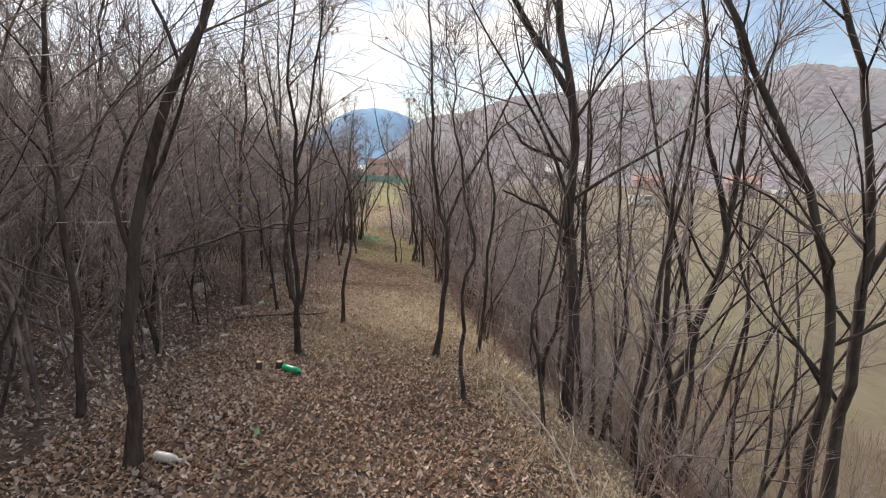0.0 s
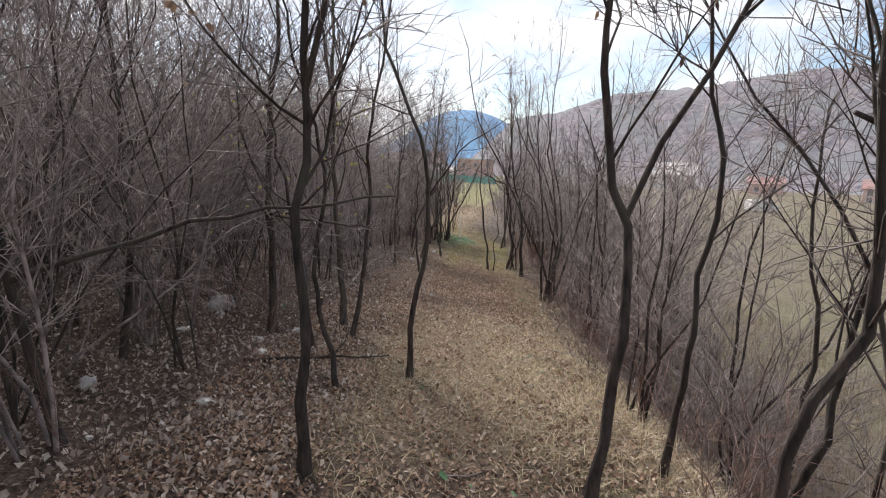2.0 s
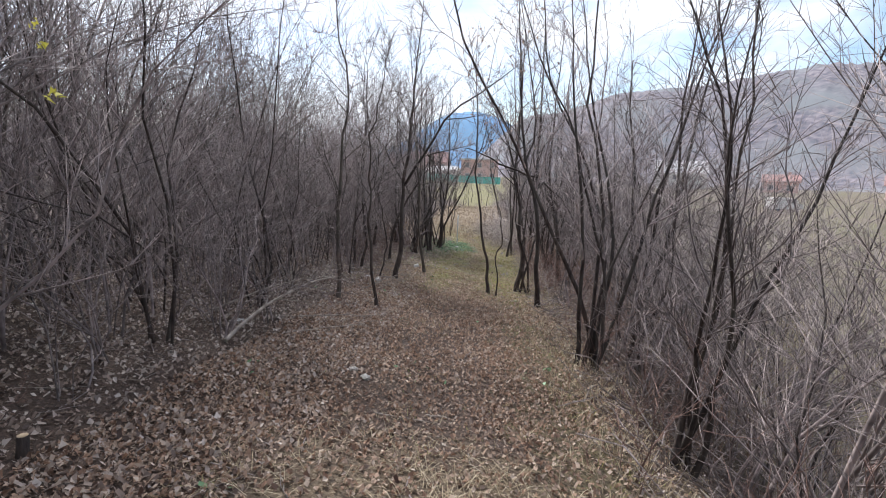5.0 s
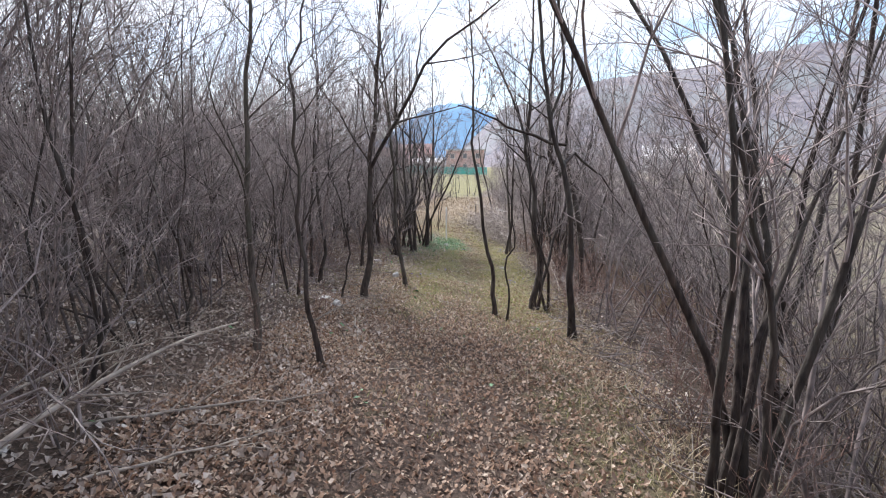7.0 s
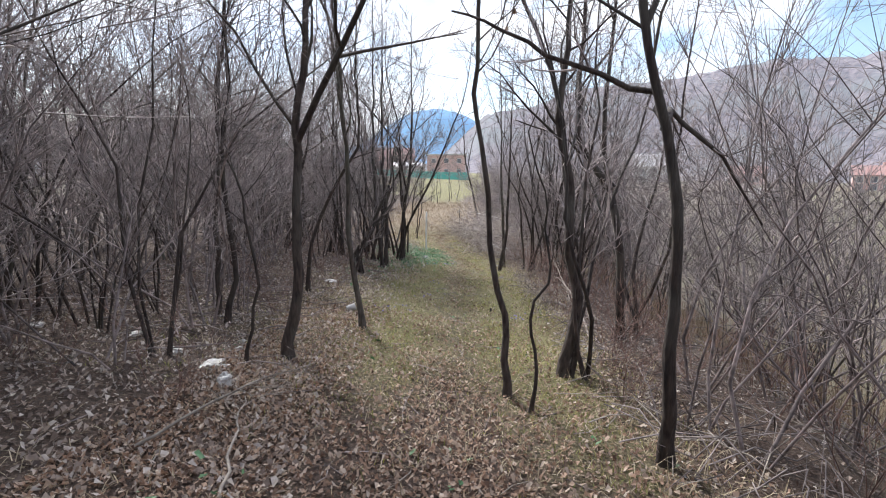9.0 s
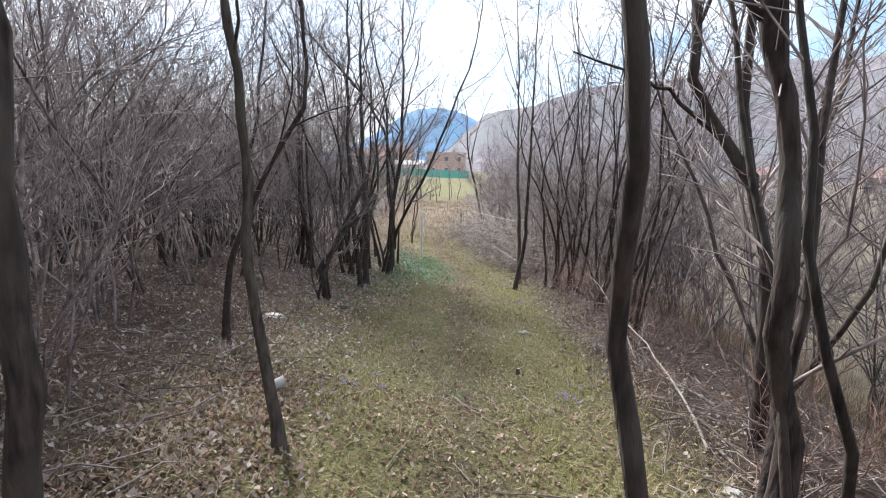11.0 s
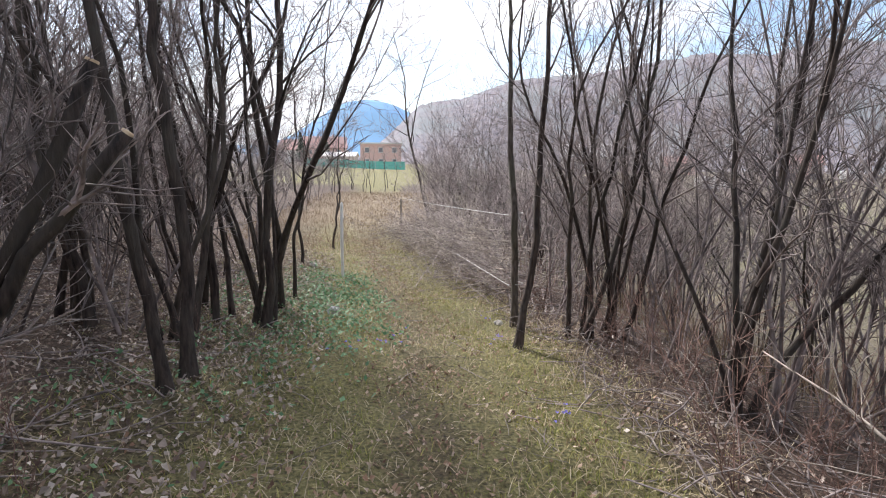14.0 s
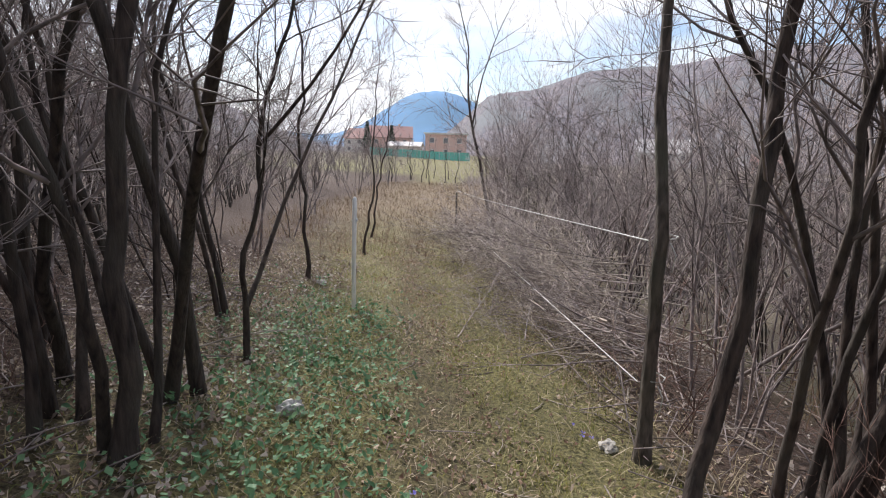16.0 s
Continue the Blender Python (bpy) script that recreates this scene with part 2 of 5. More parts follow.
class Tubes:
    """Collects tapered tubes: vertices v and faces f."""
    def __init__(self):
        self.v, self.f = [], []

    def add(self, pts, radii, sides, cap=True):
        v, f = self.v, self.f
        first, last = len(v), len(pts) - 1
        d = pts[-1] - pts[0]
        ref = Vector((1, 0, 0)) if abs(d.z) > max(abs(d.x), 1e-6) else Vector((0, 0, 1))
        for i, p in enumerate(pts):
            t = pts[min(i + 1, last)] - pts[max(i - 1, 0)]
            a = t.cross(ref)
            a.normalize()
            b = t.cross(a)
            b.normalize()
            r = radii[i]
            for k in range(sides):
                w = 6.28318 * k / sides
                c, s = math.cos(w) * r, math.sin(w) * r
                v.append((p.x + a.x * c + b.x * s, p.y + a.y * c + b.y * s, p.z + a.z * c + b.z * s))
        for i in range(last):
            o = first + i * sides
            for k in range(sides):
                k2 = (k + 1) % sides
                f.append((o + k, o + k2, o + sides + k2, o + sides + k))
        if cap:
            f.append(tuple(range(first + last * sides, first + (last + 1) * sides)))

    def spike(self, a, b, r):
        """A shoot that tapers to a point."""
        t = b - a
        x = t.orthogonal().normalized()
        y = t.cross(x).normalized()
        o = len(self.v)
        for c, d in ((1, 0), (-0.5, 0.866), (-0.5, -0.866)):
            self.v.append(tuple(a + x * (c * r) + y * (d * r)))
        self.v.append(tuple(b))
        self.f += [(o, o + 1, o + 3), (o + 1, o + 2, o + 3), (o + 2, o, o + 3)]


def curve_points(rng, start, way, length, n, wander, rise=0.0):
    p, d = Vector(start), Vector(way).normalized()
    pts = [p.copy()]
    k = wander * 0.55
    arc = Vector((rng.gauss(0, k), rng.gauss(0, k), rng.gauss(0, k * 0.7)))
    for _ in range(n):
        d = d + arc + Vector((rng.gauss(0, wander), rng.gauss(0, wander), rng.gauss(0, wander * 0.6) + rise))
        d.normalize()
        p = p + d * (length / n)
        pts.append(p.copy())
    return pts


def side_way(rng, along, spread):
    """A direction that leaves a stem at the angle spread."""
    a = along.orthogonal().normalized()
    b = along.cross(a).normalized()
    w = rng.uniform(0, 6.283)
    return along * math.cos(spread) + (a * math.cos(w) + b * math.sin(w)) * math.sin(spread)


def at_share(pts, radii, s):
    x = s * (len(pts) - 1)
    i = min(int(x), len(pts) - 2)
    w = x - i
    return pts[i].lerp(pts[i + 1], w), (pts[i + 1] - pts[i]).normalized(), radii[i] * (1 - w) + radii[i + 1] * w


def twigs_on(rng, buf, pts, radii, count, length, low=0.25, spread=0.9, stout=0.0046, fine=False):
    """Shoots along a branch; fine ones are bent once."""
    for _ in range(count):
        p, d, r = at_share(pts, radii, rng.uniform(low, 1.0))
        w = side_way(rng, d, rng.uniform(0.35, spread))
        ln = length * rng.uniform(0.4, 1.3)
        r0 = min(max(r * 0.6, 0.0026), stout)
        if fine:
            q = curve_points(rng, p, w, ln, 2, 0.22, 0.06)
            buf.add(q[:2], [r0, r0 * 0.8], 3, False)
            buf.spike(q[1], q[2], r0 * 0.8)
        else:
            buf.spike(p, p + w * ln + Vector((0, 0, 0.12 * ln)), r0)


def limb_on(rng, buf, twigs, p, d, r, length, forks, twig_count, twig_length, sides=4, wander=0.17, rise=0.10, fine=True):
    n = 6
    pts = curve_points(rng, p, d, length, n, wander, rise)
    radii = [r * (1 - 0.82 * i / n) for i in range(n + 1)]
    buf.add(pts, radii, sides, False)
    twigs_on(rng, twigs, pts, radii, twig_count, twig_length, fine=fine)
    for _ in range(forks):
        q, e, rr = at_share(pts, radii, rng.uniform(0.25, 0.85))
        sub = curve_points(rng, q, side_way(rng, e, rng.uniform(0.45, 0.9)), length * rng.uniform(0.35, 0.65), 4, wander, rise)
        sr = [max(rr * 0.7, 0.003) * (1 - 0.75 * i / 4) for i in range(5)]
        twigs.add(sub, sr, 3, False)
        twigs_on(rng, twigs, sub, sr, max(twig_count // 2, 2), twig_length * 0.85, fine=fine)
    return pts, radii


def smooth_step(a, b, v):
    v = np.clip((v - a) / (b - a), 0, 1)
    return v * v * (3 - 2 * v)


# ---- the lie of the land ----
def centre(y):
    """Where the middle of the path runs."""
    y = np.asarray(y, float)
    return np.where(y < 20, 0.05 - 0.11 * y, -2.15 - 0.07 * (np.clip(y, None, 120) - 20)) - 0.13 * (np.clip(y, 26, 40) - 26)


def land(x, y):
    """Height of the ground: a path that drops gently ahead with a slight cross fall, and a bank down to the meadow."""
    x, y = np.asarray(x, float), np.asarray(y, float)
    t, far = np.clip(y, -30, 24), np.clip(y - 24, 0, 20)
    h = -0.1202 * t + 0.000889 * t ** 2 + -0.0775 * far * (1 - far / 40)
    u = x - centre(y)
    fall = 0.085 * smooth_step(5.5, 11, y) * smooth_step(48, 30, y)
    h = h - fall * np.clip(u, -7, 3.5) + 0.03 * np.clip(-u - 4, 0, 20)
    edge = 0.3 + 2.1 * smooth_step(11, 19, y) + 3.0 * smooth_step(40, 60, y)
    k = smooth_step(edge, edge + 6.5, u)
    h = h * (1 - k) + k * -5.0
    near = smooth_step(60, 20, np.hypot(x, y - 12))
    return h + near * (0.018 * np.sin(x * 2.3 + y * 1.1) + 0.014 * np.sin(y * 3.1 - x * 1.7) - 0.03 * np.exp(-(u / 0.35) ** 2))


def z_at(x, y):
    return float(land(x, y))


def build_ground():
    def axis(lo, hi, step, near_lo, near_hi):
        mid = list(np.arange(lo, hi + 1e-6, step))
        out, s = [hi], step
        while out[-1] < near_hi:
            s *= 1.22
            out.append(out[-1] + s)
        neg, s = [lo], step
        while neg[-1] > near_lo:
            s *= 1.22
            neg.append(neg[-1] - s)
        return np.array(neg[:0:-1] + mid + out[1:])
    xs, ys = axis(-8, 6, 0.22, -1500, 1800), axis(-2, 38, 0.22, -900, 2600)
    gx, gy = np.meshgrid(xs, ys)
    gz = land(gx, gy)
    nx, ny = len(xs), len(ys)
    v = np.stack([gx, gy, gz], -1).reshape(-1, 3)
    i = (np.arange(ny - 1)[:, None] * nx + np.arange(nx - 1)[None, :]).reshape(-1)
    f = np.stack([i, i + 1, i + nx + 1, i + nx], -1)
    me = mesh_of("ground", v.tolist(), f.tolist(), GROUND)
    u = (gx - centre(gy)).reshape(-1)
    y = gy.reshape(-1)
    on_path = np.exp(-(np.abs(u) / 1.35) ** 4)
    straw = on_path * smooth_step(4.5, 6.5, y) * smooth_step(11.5, 9.0, y) * 0.75 + smooth_step(30, 45, y) * smooth_step(64, 54, y) * 0.8 * np.exp(-(np.abs(u) / 4.0) ** 4)
    straw = straw + 0.55 * smooth_step(0.7, 1.6, u) * (1 - 0.75 * smooth_step(9, 13, y)) * smooth_step(64, 54, y)
    green = on_path * (smooth_step(15.5, 18.5, y) * 0.5 + 0.22 * smooth_step(3, 7, y)) + 0.45 * np.exp(-(np.abs(u + 1.6) / 1.2) ** 3) * smooth_step(16.5, 18.5, y) + 0.25 * np.exp(-((u - 0.9) / 0.5) ** 2) - 0.3 * np.exp(-((u + 0.22) / 0.3) ** 2)
    green = green + 0.9 * smooth_step(62, 75, y)
    field = smooth_step(56, 66, y) * smooth_step(22, 10, np.abs(u))
    meadow = np.maximum(smooth_step(2.2, 5.0, u) * 1.2, smooth_step(50, 70, y) * 0.6) * (1 - field)
    meadow = np.maximum(meadow, smooth_step(-25, -40, u) * 1.2)
    col = me.color_attributes.new("cover", "FLOAT_COLOR", "POINT")
    rgba = np.stack([np.clip(straw, 0, 1), np.clip(green, 0, 1), np.clip(meadow, 0, 1), np.ones_like(u)], -1)
    col.data.foreach_set("color", rgba.astype(np.float32).reshape(-1))
    return tagged(new("ground", me), "leaf-strewn earth path, grassy verge and dry meadow", "ground", kind="structure")


build_ground()


# ---- distance ----
def build_hills(name, label, mat, near, crest, back, height_of, a0, a1, na, nr, lumps, seed):
    """A wooded ridge round the valley: height_of gives the crest's angle of sight for each direction (degrees, left positive)."""
    rng = np.random.RandomState(seed)
    az = np.linspace(a0, a1, na)
    rr = np.concatenate([np.linspace(near, crest, nr), np.linspace(crest, back, 5)[1:]])
    verts, faces = [], []
    jitter = rng.rand(len(rr), na)
    for i, r in enumerate(rr):
        share = float(smooth_step(near, crest, r)) if r <= crest else 1 - 0.5 * (r - crest) / (back - crest)
        for j, a in enumerate(az):
            top = crest * math.tan(radians(height_of(a)))
            z = -5.0 + (top + 4) * share
            z += lumps * share * (jitter[i, j] - 0.3) + 1.2 * lumps * share * noise.noise((r * 0.012, a * 0.14, seed))
            w = radians(a)
            verts.append((-math.sin(w) * r - 1.5, math.cos(w) * r + 12, z))
    for i in range(len(rr) - 1):
        for j in range(na - 1):
            o = i * na + j
            faces.append((o, o + 1, o + na + 1, o + na))
    ob = new(name, mesh_of(name, verts, faces, mat))
    return tagged(ob, label, "hill", kind="structure")


def right_hill(a):
    return float(np.interp(a, (-180, -120, -60, -40, -35, -31, -26, -21, -17, -11, -7.6, -3, 2.4, 5.5, 8), (3, 3.5, 7, 9, 9.9, 9.1, 9.4, 9.1, 8.4, 8.2, 7.8, 6.4, 5.4, 2.4, 0)))


def blue_mountain(a):
    return 5.9 * math.exp(-abs((a - 7.8) / 8.0) ** 2.2) + 1.4 * math.exp(-((a - 26) / 8) ** 2) + 2.4 * math.exp(-((a + 8) / 8) ** 2)


def left_hill(a):
    return 3.2 + 1.2 * math.sin(a * 0.06) if a > 30 else 3.2 * float(smooth_step(18, 30, a)) + 0.2


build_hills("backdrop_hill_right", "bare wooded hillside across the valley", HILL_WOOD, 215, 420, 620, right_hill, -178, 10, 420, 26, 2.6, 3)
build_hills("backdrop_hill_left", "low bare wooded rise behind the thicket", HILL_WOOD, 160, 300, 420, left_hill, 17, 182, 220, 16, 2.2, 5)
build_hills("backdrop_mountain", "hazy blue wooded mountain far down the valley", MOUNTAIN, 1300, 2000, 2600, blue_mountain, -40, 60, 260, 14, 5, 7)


def box(bm, x0, x1, y0, y1, z0, z1):
    v = [bm.verts.new(c) for c in ((x0, y0, z0), (x1, y0, z0), (x1, y1, z0), (x0, y1, z0), (x0, y0, z1), (x1, y0, z1), (x1, y1, z1), (x0, y1, z1))]
    for f in ((0, 3, 2, 1), (4, 5, 6, 7), (0, 1, 5, 4), (1, 2, 6, 5), (2, 3, 7, 6), (3, 0, 4, 7)):
        bm.faces.new([v[i] for i in f])


def boxes(*list_of_boxes):
    bm = bmesh.new()
    for b in list_of_boxes:
        box(bm, *b)
    return bm


def house(x, y, turn, w, d, h, roof, wall_mat, roof_mat, label, columns=3, storeys=2):
    """A house with plastered walls, roof and framed windows. roof: ridge height, 0 for a flat one."""
    home = new("house")
    home.matrix_world = pose(x, y, z_at(x, y) - 0.1, 0, 0, turn)
    part("wall", boxes((-w / 2, w / 2, -d / 2, d / 2, 0, h)), wall_mat, home)
    bm = bmesh.new()
    if roof:
        e, t = 0.5, 0.22
        prof = [(-d / 2 - e, h - 0.15), (0, h + roof), (d / 2 + e, h - 0.15), (d / 2 + e, h - 0.15 + t), (0, h + roof + t), (-d / 2 - e, h - 0.15 + t)]
        a = [bm.verts.new((-w / 2 - e, p, q)) for p, q in prof]
        b = [bm.verts.new((w / 2 + e, p, q)) for p, q in prof]
        for i in range(6):
            bm.faces.new((a[i], a[(i + 1) % 6], b[(i + 1) % 6], b[i]))
        bm.faces.new(a[::-1]), bm.faces.new(b)
        for sx in (-w / 2, w / 2 - 0.25):
            gable = bmesh.new()
            p = [gable.verts.new((sx + k, q, r)) for k in (0, 0.25) for q, r in ((-d / 2, h), (d / 2, h), (0, h + roof - 0.05))]
            gable.faces.new(p[:3][::-1]), gable.faces.new(p[3:])
            for i in range(3):
                gable.faces.new((p[i], p[(i + 1) % 3], p[3 + (i + 1) % 3], p[3 + i]))
            part("gable", gable, wall_mat, home)
    else:
        box(bm, -w / 2 - 0.4, w / 2 + 0.4, -d / 2 - 0.4, d / 2 + 0.4, h, h + 0.45)
    r = part("roof", bm, roof_mat, home)
    if roof:
        part("chimney", boxes((w * 0.18, w * 0.18 + 0.7, 0.3, 1.0, h + roof * 0.4, h + roof + 0.9)), wall_mat, r)
    for s in range(storeys):
        for c in range(columns):
            cx, cz = -w / 2 + (c + 0.5) * w / columns, (s + 0.5) * h / storeys
            win = part("window", boxes((cx - 0.55, cx + 0.55, -d / 2 - 0.03, -d / 2 + 0.1, cz - 0.65, cz + 0.65)), GLASS_DARK, home)
            part("frame", boxes((cx - 0.68, cx - 0.55, -d / 2 - 0.07, -d / 2 + 0.05, cz - 0.7, cz + 0.7), (cx + 0.55, cx + 0.68, -d / 2 - 0.07, -d / 2 + 0.05, cz - 0.7, cz + 0.7),
                                (cx - 0.55, cx + 0.55, -d / 2 - 0.07, -d / 2 + 0.05, cz + 0.6, cz + 0.72), (cx - 0.7, cx + 0.7, -d / 2 - 0.14, -d / 2 + 0.05, cz - 0.78, cz - 0.66)), WHITE_WALL, win)
    return tagged(home, label, "house", "houses in the valley")


house(-19.5, 173, 4, 11.5, 10, 6.4, 0, PLASTER, ROOF_PALE, "pink plastered building with a pale flat roof", 3, 2)
house(-44, 209, 12, 15, 11, 5.5, 4, PLASTER, ROOF_RED, "distant pink house with a red tiled roof")
house(-55, 214, -8, 12, 10, 5, 3.6, WHITE_WALL, ROOF_RED, "distant white house with a red tiled roof")
house(-34, 186, 0, 10, 6, 2.6, 1.2, WHITE_WALL, ROOF_PALE, "low white outbuilding with a pale roof", 2, 1)
house(48, 200, -14, 16, 11, 5.2, 4.2, WHITE_WALL, ROOF_PALE, "white valley house with a broad pale roof", 4, 2)
house(81, 140, -30, 7.5, 7, 3.4, 2.0, PLASTER, ROOF_RED, "small pink valley house with a red roof")
house(70, 176, -24, 9, 7, 3.2, 2.0, PLASTER, ROOF_RED, "low pink barn with a red roof", 2, 1)


def net_fence(x0, y0, x1, y1, n, h):
    """Sports-ground fence with posts and green netting panels."""
    fence = new("net_fence")
    a, b = Vector((x0, y0, 0)), Vector((x1, y1, 0))
    fence.location = (x0, y0, z_at(x0, y0))
    side = (b - a).normalized().orthogonal()
    for i in range(n + 1):
        p = a.lerp(b, i / n) - a
        g = z_at(x0 + p.x, y0 + p.y) - fence.location.z
        tb = Tubes()
        tb.add([p + Vector((0, 0, g - 0.2)), p + Vector((0, 0, g + h + 0.1))], [0.05, 0.05], 6)
        part("post", tb, METAL_GREY, fence)
        if i < n:
            q = a.lerp(b, (i + 1) / n) - a
            g2 = z_at(x0 + q.x, y0 + q.y) - fence.location.z
            bm = bmesh.new()
            k = [bm.verts.new(c) for c in (p + Vector((0, 0, g + 0.1)), q + Vector((0, 0, g2 + 0.1)), q + Vector((0, 0, g2 + h)), p + Vector((0, 0, g + h)))]
            r = [bm.verts.new(c.co + Vector((0, 0.03, 0))) for c in k]
            bm.faces.new(k), bm.faces.new(r[::-1])
            for j in range(4):
                bm.faces.new((k[j], r[j], r[(j + 1) % 4], k[(j + 1) % 4]))
            part("netting", bm, NET, fence)
    return tagged(fence, "green netting fence round the far field", "fence")


net_fence(-35, 146, -9.8, 131, 11, 1.8)


def fir(x, y, h, seed):
    rng = random.Random(seed)
    tree = new("fir_tree")
    tree.location = (x, y, z_at(x, y) - 0.1)
    tb = Tubes()
    tb.add([Vector((0, 0, 0)), Vector((0, 0, h * 0.6)), Vector((0, 0, h))], [0.22, 0.13, 0.02], 6)
    part("trunk", tb, BARK, tree)
    v, f = [], []
    for i in range(900):
        s = rng.random() ** 0.8
        rad = (1 - s) * h * 0.24 * rng.uniform(0.5, 1.1)
        w, z = rng.uniform(0, 6.283), h * (0.08 + 0.92 * s)
        c = Vector((math.cos(w) * rad, math.sin(w) * rad, z - rad * 0.35))
        o = len(v)
        for _ in range(3):
            v.append(tuple(c + Vector((rng.uniform(-0.5, 0.5), rng.uniform(-0.5, 0.5), rng.uniform(-0.3, 0.3)))))
        f.append((o, o + 1, o + 2))
    part("crown", mesh_of("crown", v, f, FIR, False), FIR, tree)
    return tagged(tree, "dark green fir tree beside distant houses", "tree", "firs by the houses")


fir(-47, 188, 10, 1)
fir(-39, 188, 9, 2)
fir(-49, 196, 8, 3)


def parked_van(x, y, turn):
    van = new("van")
    van.matrix_world = pose(x, y, z_at(x, y), 0, 0, turn)
    bm = bmesh.new()
    prof = [(-2.4, 0.35), (2.4, 0.35), (2.4, 1.0), (1.7, 1.15), (1.25, 1.95), (-2.3, 2.0), (-2.4, 1.9)]
    a, b = [bm.verts.new((p, -0.9, q)) for p, q in prof], [bm.verts.new((p, 0.9, q)) for p, q in prof]
    for i in range(len(prof)):
        bm.faces.new((a[i], a[(i + 1) % 7], b[(i + 1) % 7], b[i]))
    bm.faces.new(a[::-1]), bm.faces.new(b)
    bmesh.ops.recalc_face_normals(bm, faces=bm.faces)
    part("body", bm, WHITE_WALL, van)
    part("side_window", boxes((-0.2, 1.2, -0.93, -0.88, 1.2, 1.75)), GLASS_DARK, van)
    for px in (-1.5, 1.5):
        for py in (-0.85, 0.85):
            tb = Tubes()
            tb.add([Vector((px, py - 0.1, 0.33)), Vector((px, py + 0.1, 0.33))], [0.33, 0.33], 12)
            part("wheel", tb, GLASS_DARK, van)
    return tagged(van, "white van parked at the meadow's far edge", "van")


parked_van(36, 93, 15)
parked_van(86, 131, 20)


# ---- trees ----
def tree(x, y, h, r, lean=0.0, ahead=0.0, seed=1, limbs=9, first=0.35, bark=None, bend=0.07, crook=0.0, limb_len=0.30, twig=11,
         forks=2, label="slender bare tree with dark bark beside the path", sides=8, fork_at=0.0, fork_way=0.2, leaves=0, way=()):
    """A bare tree: tapered trunk, limbs and twigs. lean and ahead: metres aside and ahead for each metre up; crook: an S-bend near the foot;
    way: places (x, z) through which the trunk of a well-known tree winds."""
    rng = random.Random(seed * 7919 + 13)
    bark = bark or BARK
    ob = new("bare_tree")
    ob.location = (x, y, z_at(x, y))
    n = 26 if way else 20
    kx = ky = 0.0
    turn_z, turn_x = [0.0] + [q - ob.location.z for p, q in way], [0.0] + [p - x for p, q in way]
    ph, ph2 = rng.uniform(0, 6.28), rng.uniform(0, 6.28)
    pts, radii = [], []
    for i in range(n + 1):
        s = i / n
        z = s * h
        wob = bend * (math.sin(s * 5.3 + ph) - math.sin(ph)) + 0.4 * bend * (math.sin(s * 13 + ph2) - math.sin(ph2))
        cr = crook * math.sin(min(s * 4.2, 1.0) * 6.283)
        kx, ky = kx * 0.82 + rng.gauss(0, 0.010 if way else 0.032), ky * 0.82 + rng.gauss(0, 0.028)
        if i < 2:
            kx = ky = 0.0
        side = lean * z + wob + cr
        if way:
            side = float(np.interp(z, turn_z, turn_x)) + max(z - turn_z[-1], 0) * lean
        pts.append(Vector((side + kx, ahead * z + ky + bend * 0.8 * (math.sin(s * 4.1 + ph2) - math.sin(ph2)), z - 0.06 * (1 - s))))
        flare = 1 + 0.45 * math.exp(-s * h / 0.12)
        radii.append(r * flare * (1 - 0.88 * s ** 0.85) * rng.uniform(0.93, 1.07))
    trunk = Tubes()
    trunk.add(pts, radii, sides)
    twigs = Tubes()
    if fork_at:
        p, d, rr = at_share(pts, radii, fork_at)
        q = curve_points(rng, p, d + Vector((fork_way, 0, 0)), h * (1 - fork_at), 8, 0.11, 0.08)
        fr = [rr * 0.85 * (1 - 0.85 * i / 8) for i in range(9)]
        fork = Tubes()
        fork.add(q, fr, 6)
        part("fork", fork, bark, ob)
        twigs_on(rng, twigs, q, fr, twig * 2, 0.45)
        for _ in range(4):
            a, b, c = at_share(q, fr, rng.uniform(0.2, 0.9))
            limb = Tubes()
            limb_on(rng, limb, twigs, a, side_way(rng, b, 0.7), c * 0.6, h * 0.22, forks, twig, 0.4)
            part("limb", limb, bark, ob)
    for k in range(limbs + 5):
        s = first + (0.97 - first) * (k + rng.random()) / (limbs + 5)
        p, d, rr = at_share(pts, radii, s)
        limb = Tubes()
        limb_on(rng, limb, twigs, p, side_way(rng, d, rng.uniform(0.45, 1.0)), rr * 0.45, h * limb_len * (1.25 - s) * rng.uniform(0.7, 1.2), forks, twig, 0.42, 5)
        part("limb", limb, bark, ob)
    twigs_on(rng, twigs, pts, radii, twig * 2, 0.4, 0.55)
    if leaves:
        v, f = [], []
        for _ in range(leaves):
            c = Vector(twigs.v[rng.randrange(len(twigs.v))])
            if c.z < 1.6:
                continue
            for _ in range(rng.randint(1, 3)):
                a = Vector((rng.gauss(0, 0.5), rng.gauss(0, 0.5), -1)).normalized() * rng.uniform(0.03, 0.06)
                b = a.orthogonal().normalized() * a.length * 0.35
                n0 = len(v)
                v += [tuple(c), tuple(c + a * 0.5 + b), tuple(c + a), tuple(c + a * 0.5 - b + a.cross(b) * 4)]
                f += [(n0, n0 + 1, n0 + 2), (n0, n0 + 2, n0 + 3)]
        tagged(part("hanging_foliage", mesh_of("hanging_foliage", v, f, LEAF, False), None, ob, "curled dead leaves left on the twigs"), kind="stuff")
    part("trunk", trunk, bark, ob)
    tagged(part("crown", twigs, TWIG, ob), kind="stuff")
    return tagged(ob, label, "tree", "bare trees along the path")


